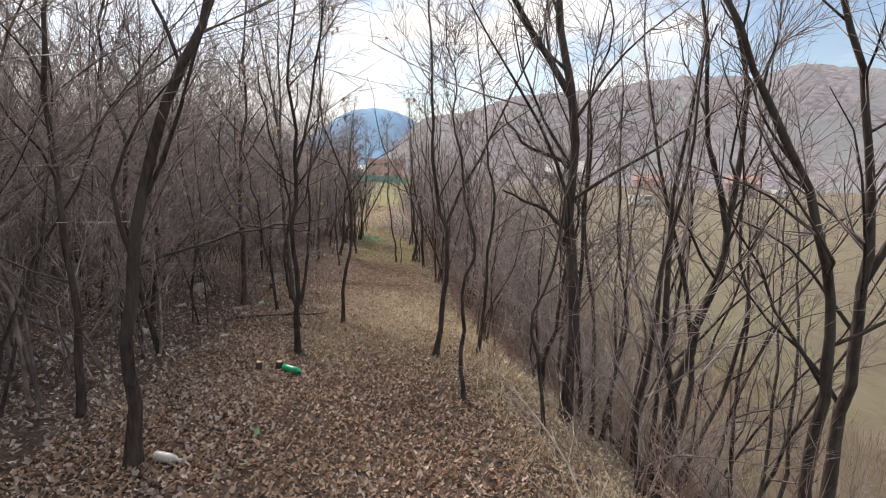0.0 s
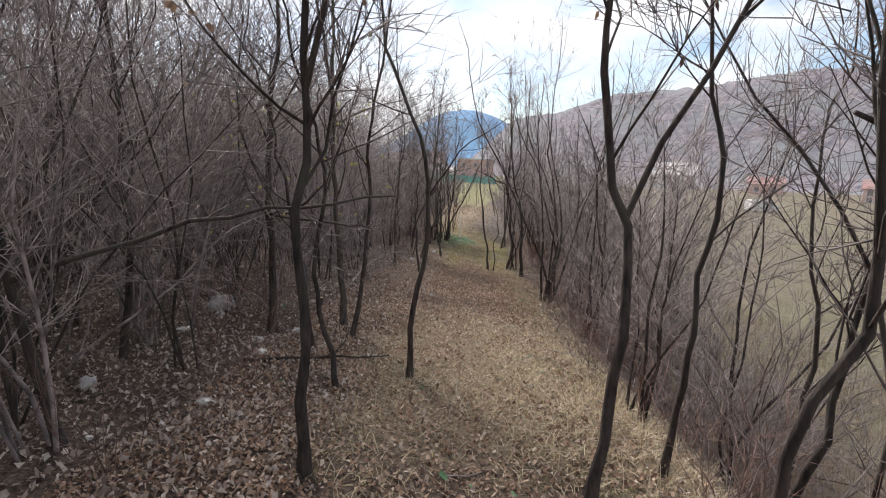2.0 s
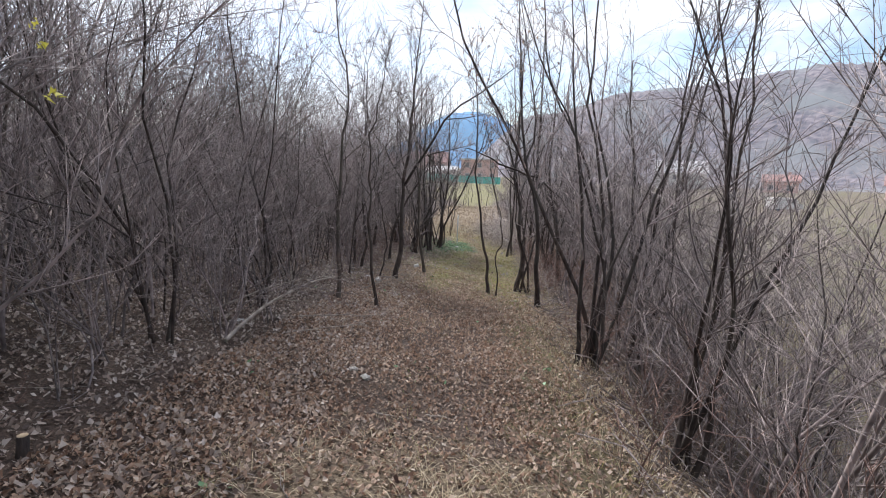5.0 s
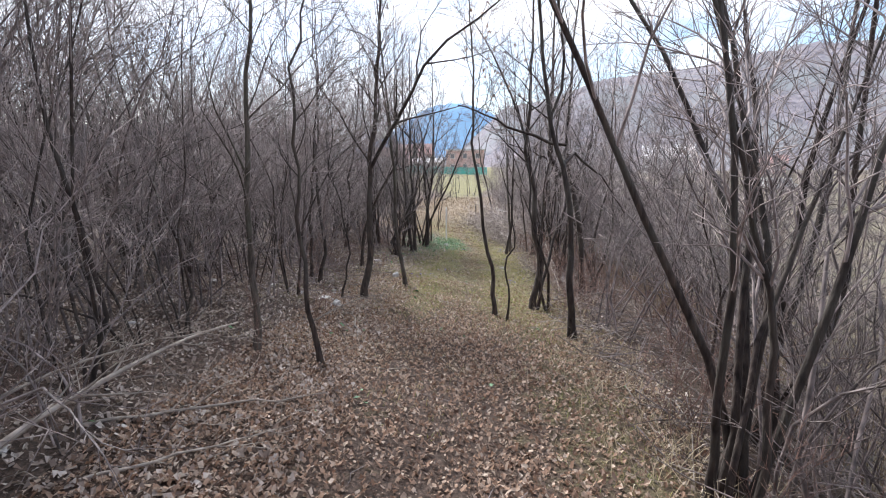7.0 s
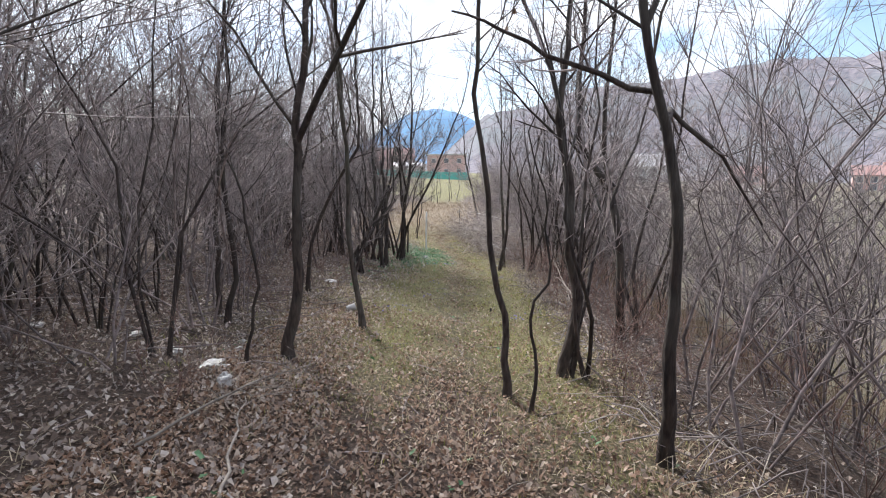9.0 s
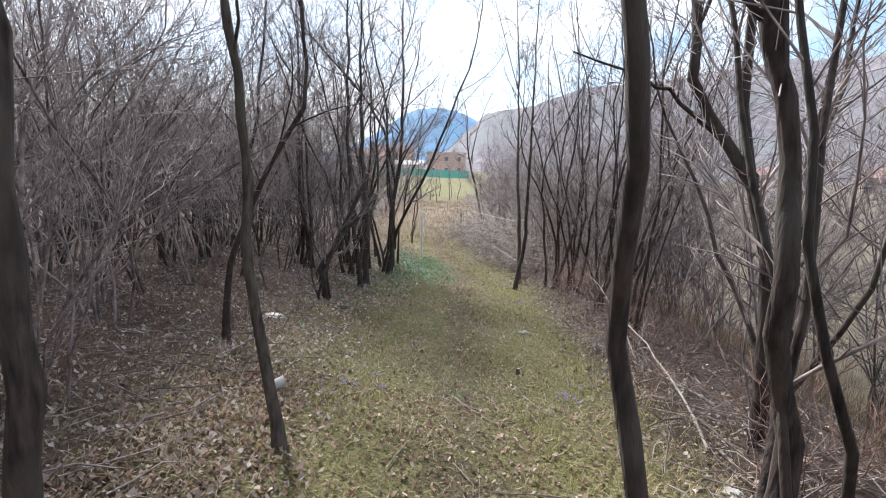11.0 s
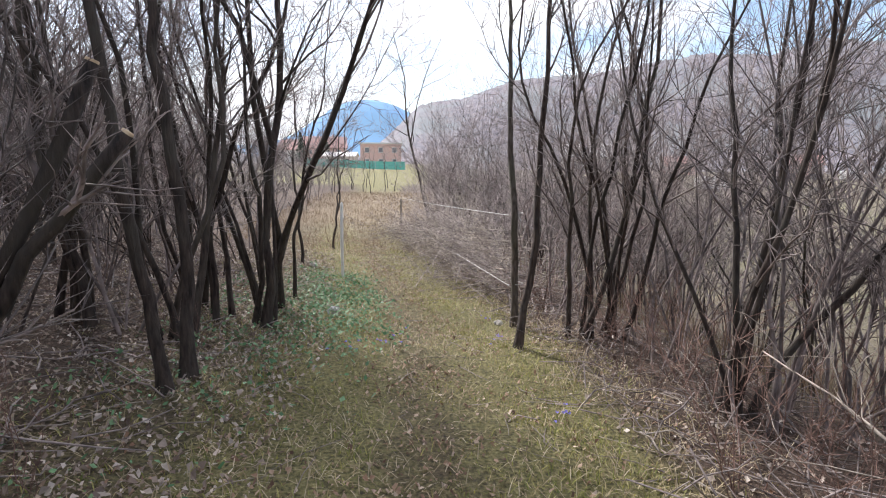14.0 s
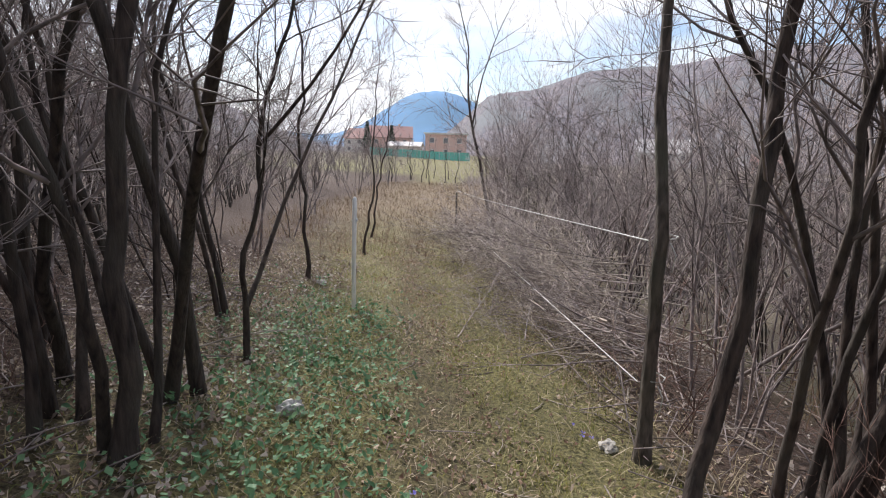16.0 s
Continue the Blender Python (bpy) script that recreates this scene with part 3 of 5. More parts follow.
def stems(x, y, specs, h, r, seed=1, twig=10, limbs=7, bark=None, label="clump of dark bare stems rising from one foot", limb_len=0.3, ahead=0.0):
    """A many-stemmed tree; specs: lean of each stem."""
    rng = random.Random(seed * 104729 + 7)
    bark = bark or BARK
    ob = new("multi_stem_tree")
    ob.location = (x, y, z_at(x, y) - 0.04)
    twigs = Tubes()
    for k, lean in enumerate(specs):
        lean += 0.05 * float(smooth_step(6, 11, y))
        w = 6.283 * k / len(specs) + rng.random()
        foot = Vector((math.cos(w), math.sin(w), 0)) * (r * 1.6 + 0.09 * rng.random())
        hh = h * rng.uniform(0.75, 1.1)
        n = 13
        pts = [foot]
        d = Vector((lean * 1.35, rng.gauss(0, 0.14) + ahead, 1)).normalized()
        for i in range(n):
            d = (d + Vector((rng.gauss(0, 0.125) - (lean * 0.05 if i < 7 else 0), rng.gauss(0, 0.11), 0.085))).normalized()
            pts.append(pts[-1] + d * hh / n)
        r0 = r * rng.uniform(0.6, 1.0)
        radii = [r0 * (1 - 0.85 * (i / n) ** 0.9) * (1.25 if i == 0 else 1) for i in range(n + 1)]
        tb = Tubes()
        tb.add(pts, radii, 7)
        part("stem", tb, bark, ob)
        twigs_on(rng, twigs, pts, radii, twig * 2, 0.4, 0.3, fine=True)
        for i in range(limbs):
            p, e, rr = at_share(pts, radii, rng.uniform(0.22, 0.92))
            limb_on(rng, twigs, twigs, p, side_way(rng, e, rng.uniform(0.4, 0.85)), rr * 0.55, hh * limb_len * rng.uniform(0.5, 1.1), 2, twig, 0.35)
    tagged(part("crown", twigs, TWIG, ob), kind="stuff")
    return tagged(ob, label, "tree", "clumps along the path")


PALE = "slender grey-barked bare sapling at the edge of the path"
THIN = "thin bare sapling growing beside the path"
# first stretch
tree(-1.84, 2.81, 5.6, 0.044, 0.17, 0.05, 1, 9, 0.22, bend=0.05, way=((-1.84, -0.34), (-1.78, 0.44), (-1.70, 1.09), (-1.56, 1.62), (-1.43, 2.00), (-1.33, 2.28)))
tree(-2.64, 3.50, 5.2, 0.030, 0.04, 0.0, 2, 9, 0.2)
tree(-1.56, 5.30, 4.8, 0.034, -0.01, 0.0, 3, 11, 0.3, fork_at=0.42, fork_way=0.3, leaves=70)
tree(-1.44, 7.15, 4.6, 0.029, -0.01, 0.0, 4, 8, 0.35, bend=0.08, label=THIN, way=((-1.43, -0.69), (-1.42, -0.11), (-1.30, 0.47), (-1.27, 0.98), (-1.35, 1.28), (-1.53, 1.69), (-1.68, 2.04)))
tree(-0.07, 5.51, 4.8, 0.033, -0.03, 0.02, 5, 9, 0.36, fork_at=0.315, fork_way=0.55, label=THIN, leaves=70, way=((-0.01, -0.26), (0.06, 0.45), (0.04, 0.81), (-0.05, 1.02), (-0.09, 1.28), (-0.12, 1.50)))
tree(0.20, 4.11, 3.2, 0.021, -0.06, 0.0, 6, 8, 0.4, bend=0.06, label=THIN)
tree(0.46, 6.15, 4.4, 0.026, -0.14, 0.0, 7, 8, 0.35, label=THIN, way=((0.48, -0.67), (0.54, 0.27), (0.53, 0.56), (0.58, 0.83), (0.58, 1.20), (0.52, 1.66)))
tree(0.85, 3.93, 3.6, 0.018, -0.02, 0.0, 8, 8, 0.3, label=THIN)
edge_tree = tree(1.29, 4.90, 6.2, 0.075, -0.05, 0.0, 9, 9, 0.3, limb_len=0.42, fork_at=0.52, fork_way=-0.5, label="dark forked bare tree on the edge of the bank", leaves=70, way=((1.29, -1.08), (1.28, 0.00), (1.22, 0.80), (1.20, 1.66), (1.12, 2.27), (1.00, 2.66), (0.95, 2.95)))
tree(1.92, 4.25, 5.6, 0.052, -0.05, 0.0, 47, 9, 0.3, bend=0.1, fork_at=0.45, fork_way=-0.3, label="dark crooked bare tree on the edge of the bank", way=((1.92, -1.28), (2.07, -0.20), (2.29, 0.62), (2.41, 1.66), (2.44, 2.19), (2.24, 2.78)))
stems(1.95, 4.35, (0.14, 0.02, 0.26), 5.2, 0.045, 10, label="clump of dark leaning stems on the bank")
tree(2.93, 3.62, 6.6, 0.062, -0.10, 0.0, 11, 8, 0.35, bend=0.16, label="crooked dark bare tree on the bank below the path", way=((2.92, -1.05), (2.87, -0.15), (2.69, 0.71), (2.45, 1.32), (2.18, 1.86), (1.94, 2.26), (1.72, 2.58)))
tree(3.32, 3.95, 7.0, 0.072, 0.02, 0.0, 12, 8, 0.35, bend=0.10, fork_at=0.5, fork_way=0.3, label="dark bare tree on the bank below the path", way=((3.33, -1.26), (3.34, -0.34), (3.27, 0.79), (3.15, 1.57), (2.95, 2.23), (2.74, 2.70)))
stems(2.35, 5.6, (0.12, -0.06, 0.2), 5.4, 0.036, 13, label="clump of dark leaning stems on the bank")
tree(1.35, 6.4, 4.6, 0.034, 0.08, 0.0, 14, 8, 0.25, bend=0.1)
stems(3.5, 5.2, (0.1, -0.1, 0.22, 0.0), 6.0, 0.035, 15, label="clump of dark leaning stems on the bank")
shade_tree = tree(-3.04, 5.28, 5.2, 0.031, -0.07, 0.0, 16, 9, 0.2)
tree(-2.37, 8.2, 4.8, 0.031, 0.11, 0.0, 17, 9, 0.3, way=((-2.37, -0.88), (-2.28, -0.47), (-2.22, 0.30), (-2.21, 1.18), (-2.05, 1.90), (-1.95, 2.36)))
tree(-2.58, 8.61, 5.4, 0.044, 0.01, 0.0, 18, 10, 0.28, bark=BARK_GREY, fork_at=0.4, fork_way=0.3, label=PALE, way=((-2.60, -0.93), (-2.65, -0.13), (-2.71, 0.58), (-2.76, 1.01), (-2.75, 1.36)))
tree(-1.91, 6.65, 4.2, 0.026, -0.1, 0.0, 45, 9, 0.3, label=THIN, way=((-1.91, -0.76), (-1.98, -0.44), (-2.10, -0.14), (-2.09, 0.31), (-1.99, 0.95), (-2.10, 1.28), (-2.24, 1.77)))
tree(-2.49, 7.50, 3.8, 0.025, -0.12, 0.0, 19, 8, 0.25, label=THIN)
budding = tree(-3.20, 7.98, 5.4, 0.047, 0.08, 0.0, 20, 11, 0.22, limb_len=0.5, label="bare tree with long low limbs and yellow buds")
tree(-4.02, 6.82, 5.4, 0.034, 0.04, 0.0, 21, 9, 0.2)
stems(0.62, 7.80, (0.02, 0.1, -0.04, 0.16, -0.1), 3.0, 0.024, 22, label="low bushy clump of thin dark stems by the path")
stems(1.6, 8.0, (0.1, 0.22, -0.08), 4.6, 0.030, 23)

stems(2.0, 6.1, (0.02, 0.14, -0.06, 0.24), 5.6, 0.034, 24, label="clump of dark leaning stems on the bank")
tree(1.62, 5.55, 5.2, 0.036, 0.06, 0.0, 25, 8, 0.2, bend=0.12)
stems(2.7, 7.2, (0.1, -0.1, 0.2, 0.0), 5.8, 0.036, 26, label="clump of dark leaning stems on the bank")
tree(2.45, 4.9, 5.6, 0.03, 0.16, 0.0, 27, 8, 0.2, bend=0.14)
stems(3.6, 6.6, (0.05, -0.08, 0.15), 6.2, 0.034, 28, label="clump of dark leaning stems on the bank")
tree(1.95, 7.4, 5.0, 0.03, -0.03, 0.0, 29, 8, 0.2, bend=0.12)


def long_limb(owner, points, r, seed, sawn=False):
    """A long side limb of a tree, through a few places in the world; a sawn one ends bluntly in a pale cut."""
    rng = random.Random(seed)
    q = [Vector(p) - owner.location for p in points]
    # it springs from the nearest place on its trunk, a little lower down
    wood = [v.co for c in owner.children if c.name.split(".")[0] in ("trunk", "stem") for v in c.data.vertices]
    foot = min(wood, key=lambda w: (w - q[0] + Vector((0, 0, 0.15))).length)
    if (foot - q[0]).length > 0.05:
        q.insert(0, foot.copy())
    pts = []
    for a, b in zip(q, q[1:]):
        pts += [a.lerp(b, s) + Vector((rng.gauss(0, 0.012), rng.gauss(0, 0.012), rng.gauss(0, 0.012))) for s in (0, 0.33, 0.66)]
    pts.append(q[-1])
    radii = [r * (1 - (0.35 if sawn else 0.75) * i / (len(pts) - 1)) for i in range(len(pts))]
    tb, tw = Tubes(), Tubes()
    tb.add(pts, radii, 7)
    limb = part("limb", tb, BARK, owner)
    if sawn:
        face = Tubes()
        face.add([pts[-1], pts[-1] + (pts[-1] - pts[-2]).normalized() * 0.012], [radii[-1] * 0.92, radii[-1] * 0.86], 9)
        part("cut_face", face, CUT_WOOD, limb, "pale freshly sawn end")
    for _ in range(6):
        p, d, rr = at_share(pts, radii, rng.uniform(0.2, 0.95))
        limb_on(rng, tw, tw, p, side_way(rng, d, rng.uniform(0.5, 0.9)), rr * 0.5, rng.uniform(0.25, 0.6), 1, 6, 0.25)
    tagged(part("spray", tw, TWIG, limb), kind="stuff")


long_limb(edge_tree, ((1.20, 4.9, 0.89), (0.87, 4.87, 1.09), (0.55, 4.83, 1.24)), 0.032, 1)
long_limb(edge_tree, ((1.13, 4.95, 1.53), (0.73, 4.92, 1.69), (0.53, 4.93, 1.99)), 0.028, 2)
long_limb(shade_tree, ((-3.00, 5.26, 0.45), (-2.15, 5.32, 0.73), (-1.60, 5.44, 0.83), (-1.14, 5.53, 0.88)), 0.019, 3)
long_limb(budding, ((-3.17, 7.97, 0.50), (-2.80, 7.76, 0.57), (-2.47, 7.84, 0.87)), 0.034, 4)
long_limb(budding, ((-3.15, 7.95, 0.49), (-2.35, 7.78, 0.44), (-1.98, 7.80, 0.40)), 0.020, 5)
# middle stretch
tree(-2.94, 14.30, 3.8, 0.026, 0.05, 0.0, 30, 8, 0.3, label=THIN)
tree(-3.58, 14.36, 4.8, 0.034, 0.05, 0.0, 31, 9, 0.28, bark=BARK_GREY, label=PALE)
tree(-3.56, 17.44, 5.4, 0.056, 0.09, 0.0, 32, 10, 0.35, fork_at=0.36, fork_way=0.3, way=((-3.56, -1.47), (-3.45, -1.10), (-3.44, -0.50), (-3.38, 0.44), (-3.29, 0.89), (-3.23, 1.31)))
tree(-3.23, 18.73, 5.4, 0.038, -0.06, 0.0, 33, 9, 0.4, fork_at=0.4, fork_way=0.15, label=PALE, bark=BARK_GREY, way=((-3.25, -1.59), (-3.34, -1.10), (-3.36, -0.68), (-3.34, -0.27), (-3.36, -0.05), (-3.35, 0.21)))
tree(-3.81, 17.15, 3.6, 0.016, -0.01, 0.0, 34, 8, 0.3, label=THIN)
tree(-4.89, 18.58, 5.0, 0.031, 0.06, 0.0, 35, 8, 0.35)
tree(-4.59, 18.24, 5.2, 0.033, 0.06, 0.0, 36, 8, 0.35)
tree(-1.60, 17.2, 4.8, 0.032, -0.02, 0.0, 37, 8, 0.45, bend=0.12, crook=0.08, label="twisted bare stem curving beside the grassy path", leaves=70, way=((-1.60, -1.54), (-1.65, -1.35), (-1.57, -1.22), (-1.68, -0.94), (-1.74, -0.54), (-1.78, -0.01), (-1.86, 0.48)))
stems(-0.95, 18.0, (-0.16, 0.02, 0.14, -0.26), 5.0, 0.036, 38, ahead=0.02)
tree(-1.07, 17.95, 5.2, 0.055, 0.03, 0.0, 46, 10, 0.35, fork_at=0.4, fork_way=0.4, label="winding dark bare trunk among a clump of stems", way=((-1.07, -1.77), (-0.94, -1.23), (-1.06, -0.71), (-1.06, -0.11), (-1.15, 0.18), (-1.22, 0.46), (-1.18, 0.92)))
tree(-1.43, 16.92, 2.6, 0.016, -0.04, 0.0, 39, 6, 0.4, label=THIN)
arch_tree = tree(-0.6, 16.32, 5.4, 0.046, -0.08, 0.0, 40, 8, 0.4, bend=0.09, fork_at=0.48, fork_way=0.6, leaves=70, way=((-0.61, -1.96), (-0.68, -1.15), (-0.68, -0.49), (-0.71, -0.10), (-0.78, 0.24), (-0.88, 0.55), (-0.96, 0.90)))
long_limb(arch_tree, ((-0.72, 16.68, 0.44), (-1.27, 16.65, 0.63), (-1.69, 16.63, 0.84), (-2.01, 16.61, 0.96)), 0.026, 6)
long_limb(arch_tree, ((-0.62, 16.78, 0.37), (-0.27, 16.78, 0.08), (-0.01, 16.74, -0.36)), 0.024, 7)
stems(-0.08, 13.08, (-0.04, 0.05, 0.14, 0.22, 0.0, 0.1, 0.18, 0.02), 5.4, 0.033, 41, limbs=6)
stems(0.68, 14.31, (-0.1, 0.08, 0.2, -0.2), 5.4, 0.042, 42)
stems(0.55, 11.6, (-0.05, 0.12, 0.22, 0.02, 0.3), 4.6, 0.034, 43)
# last stretch
verge_tree = tree(-0.12, 19.85, 6.2, 0.064, 0.01, 0.04, 50, 6, 0.45, fork_at=0.31, fork_way=0.35, label="dark crooked bare tree on the verge", way=((-0.12, -2.07), (-0.15, -1.60), (-0.20, -0.90), (-0.30, -0.31), (-0.38, -0.14), (-0.58, 0.16), (-0.74, 0.35)))
long_limb(verge_tree, ((-0.20, 20.12, -0.28), (-0.73, 20.19, 0.25), (-1.06, 20.18, 0.43), (-1.54, 20.16, 0.61)), 0.026, 8)
stems(0.05, 20.1, (0.18, 0.3, 0.05), 5.0, 0.04, 49)
tree(-4.62, 20.6, 5.2, 0.036, 0.03, 0.0, 51, 9, 0.28, way=((-4.62, -1.72), (-4.60, -1.23), (-4.37, -0.61), (-4.12, -0.15), (-3.83, 0.28)))
dark_shrub = stems(-4.45, 22.85, (-0.3, -0.5, 0.12), 2.0, 0.022, 52, limb_len=0.5, label="spreading dark shrub with long bare diagonal branches")
long_limb(dark_shrub, ((-4.45, 22.87, -2.05), (-4.55, 22.94, -1.73), (-4.29, 23.02, -1.26), (-3.91, 23.19, -0.35)), 0.045, 9, True)
long_limb(dark_shrub, ((-4.45, 22.87, -2.0), (-4.50, 22.94, -1.69), (-4.17, 23.05, -1.11), (-3.77, 23.14, -0.63)), 0.042, 10, True)
tree(-4.32, 24.2, 5.8, 0.046, 0.02, 0.0, 53, 8, 0.42, way=((-4.32, -2.07), (-4.42, -1.28), (-4.45, -0.69), (-4.45, -0.14), (-4.47, 0.17)))
tree(-4.33, 24.5, 5.8, 0.052, 0.01, 0.0, 54, 8, 0.42, way=((-4.32, -2.35), (-4.29, -1.49), (-4.30, -0.61), (-4.35, -0.08), (-4.33, 0.26)))
tree(-6.1, 23.7, 5.6, 0.046, 0.12, 0.0, 55, 8, 0.35)
tree(-5.6, 25.4, 5.8, 0.044, -0.02, 0.0, 56, 8, 0.4)
stems(-4.79, 26.15, (-0.06, 0.02, -0.12), 5.2, 0.040, 57)
tree(-4.26, 25.95, 6.0, 0.052, 0.02, 0.0, 58, 10, 0.32, fork_at=0.3, fork_way=-0.35, label="stout dark forked tree among green ground cover", way=((-4.26, -2.38), (-4.17, -1.76), (-4.20, -1.37), (-4.04, -0.31), (-3.97, 0.39), (-3.98, 0.67)))
stems(-4.33, 26.1, (-0.2, -0.08, 0.2), 5.0, 0.036, 48)
stems(-4.46, 26.62, (0.02, -0.05, 0.08), 5.6, 0.046, 59)
tree(-4.34, 27.3, 3.8, 0.026, 0.10, 0.0, 60, 7, 0.3, fork_at=0.42, fork_way=0.7, label="small forked bare tree among green ground cover", way=((-4.34, -2.54), (-4.34, -2.12), (-4.33, -1.58), (-4.21, -1.18), (-4.16, -0.84), (-4.00, -0.36), (-3.84, -0.09)))
stems(-4.85, 25.35, (0.04, 0.12, -0.05, -0.14), 5.4, 0.042, 71, twig=13, limbs=9)
stems(-5.3, 26.6, (0.08, -0.06, 0.16, 0.0), 5.8, 0.040, 72, twig=13, limbs=9)
stems(-5.0, 28.3, (0.1, -0.04, 0.02), 5.4, 0.034, 73, twig=12, limbs=9)
stems(-5.9, 25.6, (0.06, -0.05, 0.14, 0.2), 5.8, 0.044, 74, twig=12, limbs=9)
tree(-5.05, 30.25, 4.6, 0.030, 0.02, 0.0, 61, 7, 0.4)
tree(-5.04, 33.0, 4.2, 0.026, 0.03, 0.0, 62, 7, 0.4, label=THIN)
tree(-5.5, 35.2, 4.0, 0.026, 0.11, 0.0, 63, 7, 0.4, label=THIN)
tree(-1.64, 26.8, 6.0, 0.046, -0.04, 0.0, 64, 8, 0.45, bark=BARK_GREY, label="straight grey-barked tree with white string tied round it", way=((-1.64, -2.35), (-1.66, -1.58), (-1.67, -0.96), (-1.73, -0.13)))
tree(-1.74, 25.9, 5.8, 0.042, 0.02, 0.0, 65, 8, 0.45, way=((-1.70, -2.25), (-1.56, -1.65), (-1.54, -1.13), (-1.52, -0.74), (-1.55, -0.38)))
stems(-0.97, 26.35, (-0.14, 0.02, 0.1, 0.18, -0.05), 5.6, 0.040, 66)
stems(-0.58, 26.60, (-0.10, 0.06, 0.16, -0.02, 0.1, -0.15), 5.4, 0.034, 67)
stems(-0.39, 24.52, (-0.10, 0.02, 0.08, 0.16, -0.16, 0.05, -0.05, 0.22), 5.6, 0.032, 68)
stems(-0.29, 23.02, (-0.10, 0.03, 0.10, 0.18, -0.04, 0.14), 5.2, 0.030, 69)
tree(-2.79, 39.5, 6.8, 0.066, -0.12, 0.0, 70, 8, 0.4, bend=0.12, fork_at=0.45, fork_way=0.4, way=((-2.79, -3.35), (-3.26, -1.27), (-3.67, 0.52), (-3.72, 1.94), (-4.10, 3.31)))
for k in range(11):
    rng_k = random.Random(900 + k)
    tree(-10.6 + 0.46 * k + rng_k.uniform(-0.3, 0.3), 60 + rng_k.uniform(-4, 5), 3.2, 0.035, rng_k.uniform(-0.05, 0.05), 0, 80 + k, 5, 0.35, forks=1, twig=4,
         label="young bare tree standing in the far field", sides=5)


def islands_of(ob):
    """The separate shoots of a mesh, each as the list of its vertices, root first."""
    link = [[] for _ in ob.data.vertices]
    for e in ob.data.edges:
        p, q = e.vertices
        link[p].append(q), link[q].append(p)
    seen, out = [False] * len(link), []
    for i in range(len(link)):
        if seen[i]:
            continue
        seen[i], group, stack = True, [], [i]
        while stack:
            w = stack.pop()
            group.append(w)
            for q in link[w]:
                if not seen[q]:
                    seen[q] = True
                    stack.append(q)
        out.append(sorted(group))
    return out


def clear_way():
    """Limbs that hang into the trodden way have been broken off by those who walk there, with all the shoots that grew on them."""
    for top in [o for o in scene.objects if o.parent is None and o.name.split(".")[0] in ("bare_tree", "multi_stem_tree") and o.location.y < 30]:
        wood = [c for c in top.children_recursive if c.name.split(".")[0] in ("crown", "limb", "fork", "spray", "stem", "hanging_foliage")]
        place = {}
        for ob in wood:
            v = np.zeros(len(ob.data.vertices) * 3)
            ob.data.vertices.foreach_get("co", v)
            place[ob.name] = v.reshape(-1, 3)
        def inside(p):
            p = p + np.array(top.location)
            u, z = p[:, 0] - centre(p[:, 1]), p[:, 2] - land(p[:, 0], p[:, 1])
            return (np.abs(u + 0.1) < 0.46) & (z > 0.5) & (z < 2.2) & (p[:, 1] < 26)
        if not any(inside(p).any() for p in place.values()):
            continue
        groups = {ob.name: islands_of(ob) for ob in wood}
        dead = {ob.name: [bool(inside(place[ob.name][g]).any()) for g in groups[ob.name]] for ob in wood}
        fresh = [place[n][g] for n in groups for g, d in zip(groups[n], dead[n]) if d]
        for _ in range(3):
            if not fresh:
                break
            gone, fresh = np.concatenate(fresh), []
            for n in groups:
                roots = np.array([place[n][g[:3]].mean(0) for g in groups[n]])
                near = np.array([np.min(np.sum((gone - r) ** 2, 1)) for r in roots]) < 0.07 ** 2
                if n.split(".")[0] in ("stem", "fork"):
                    continue
                for i in np.nonzero(near)[0]:
                    if not dead[n][i]:
                        dead[n][i] = True
                        fresh.append(place[n][groups[n][i]])
        doomed_objects = []
        for ob in wood:
            lost = [w for g, d in zip(groups[ob.name], dead[ob.name]) if d for w in g]
            if len(lost) == len(ob.data.vertices):
                doomed_objects.append(ob)
            elif lost:
                bm = bmesh.new()
                bm.from_mesh(ob.data)
                bm.verts.ensure_lookup_table()
                bmesh.ops.delete(bm, geom=[bm.verts[w] for w in lost], context="VERTS")
                bm.to_mesh(ob.data)
                bm.free()
        names = set()
        for ob in doomed_objects:
            names |= {ob.name} | {c.name for c in ob.children_recursive}
        for n in names:
            bpy.data.objects.remove(bpy.data.objects[n])


clear_way()


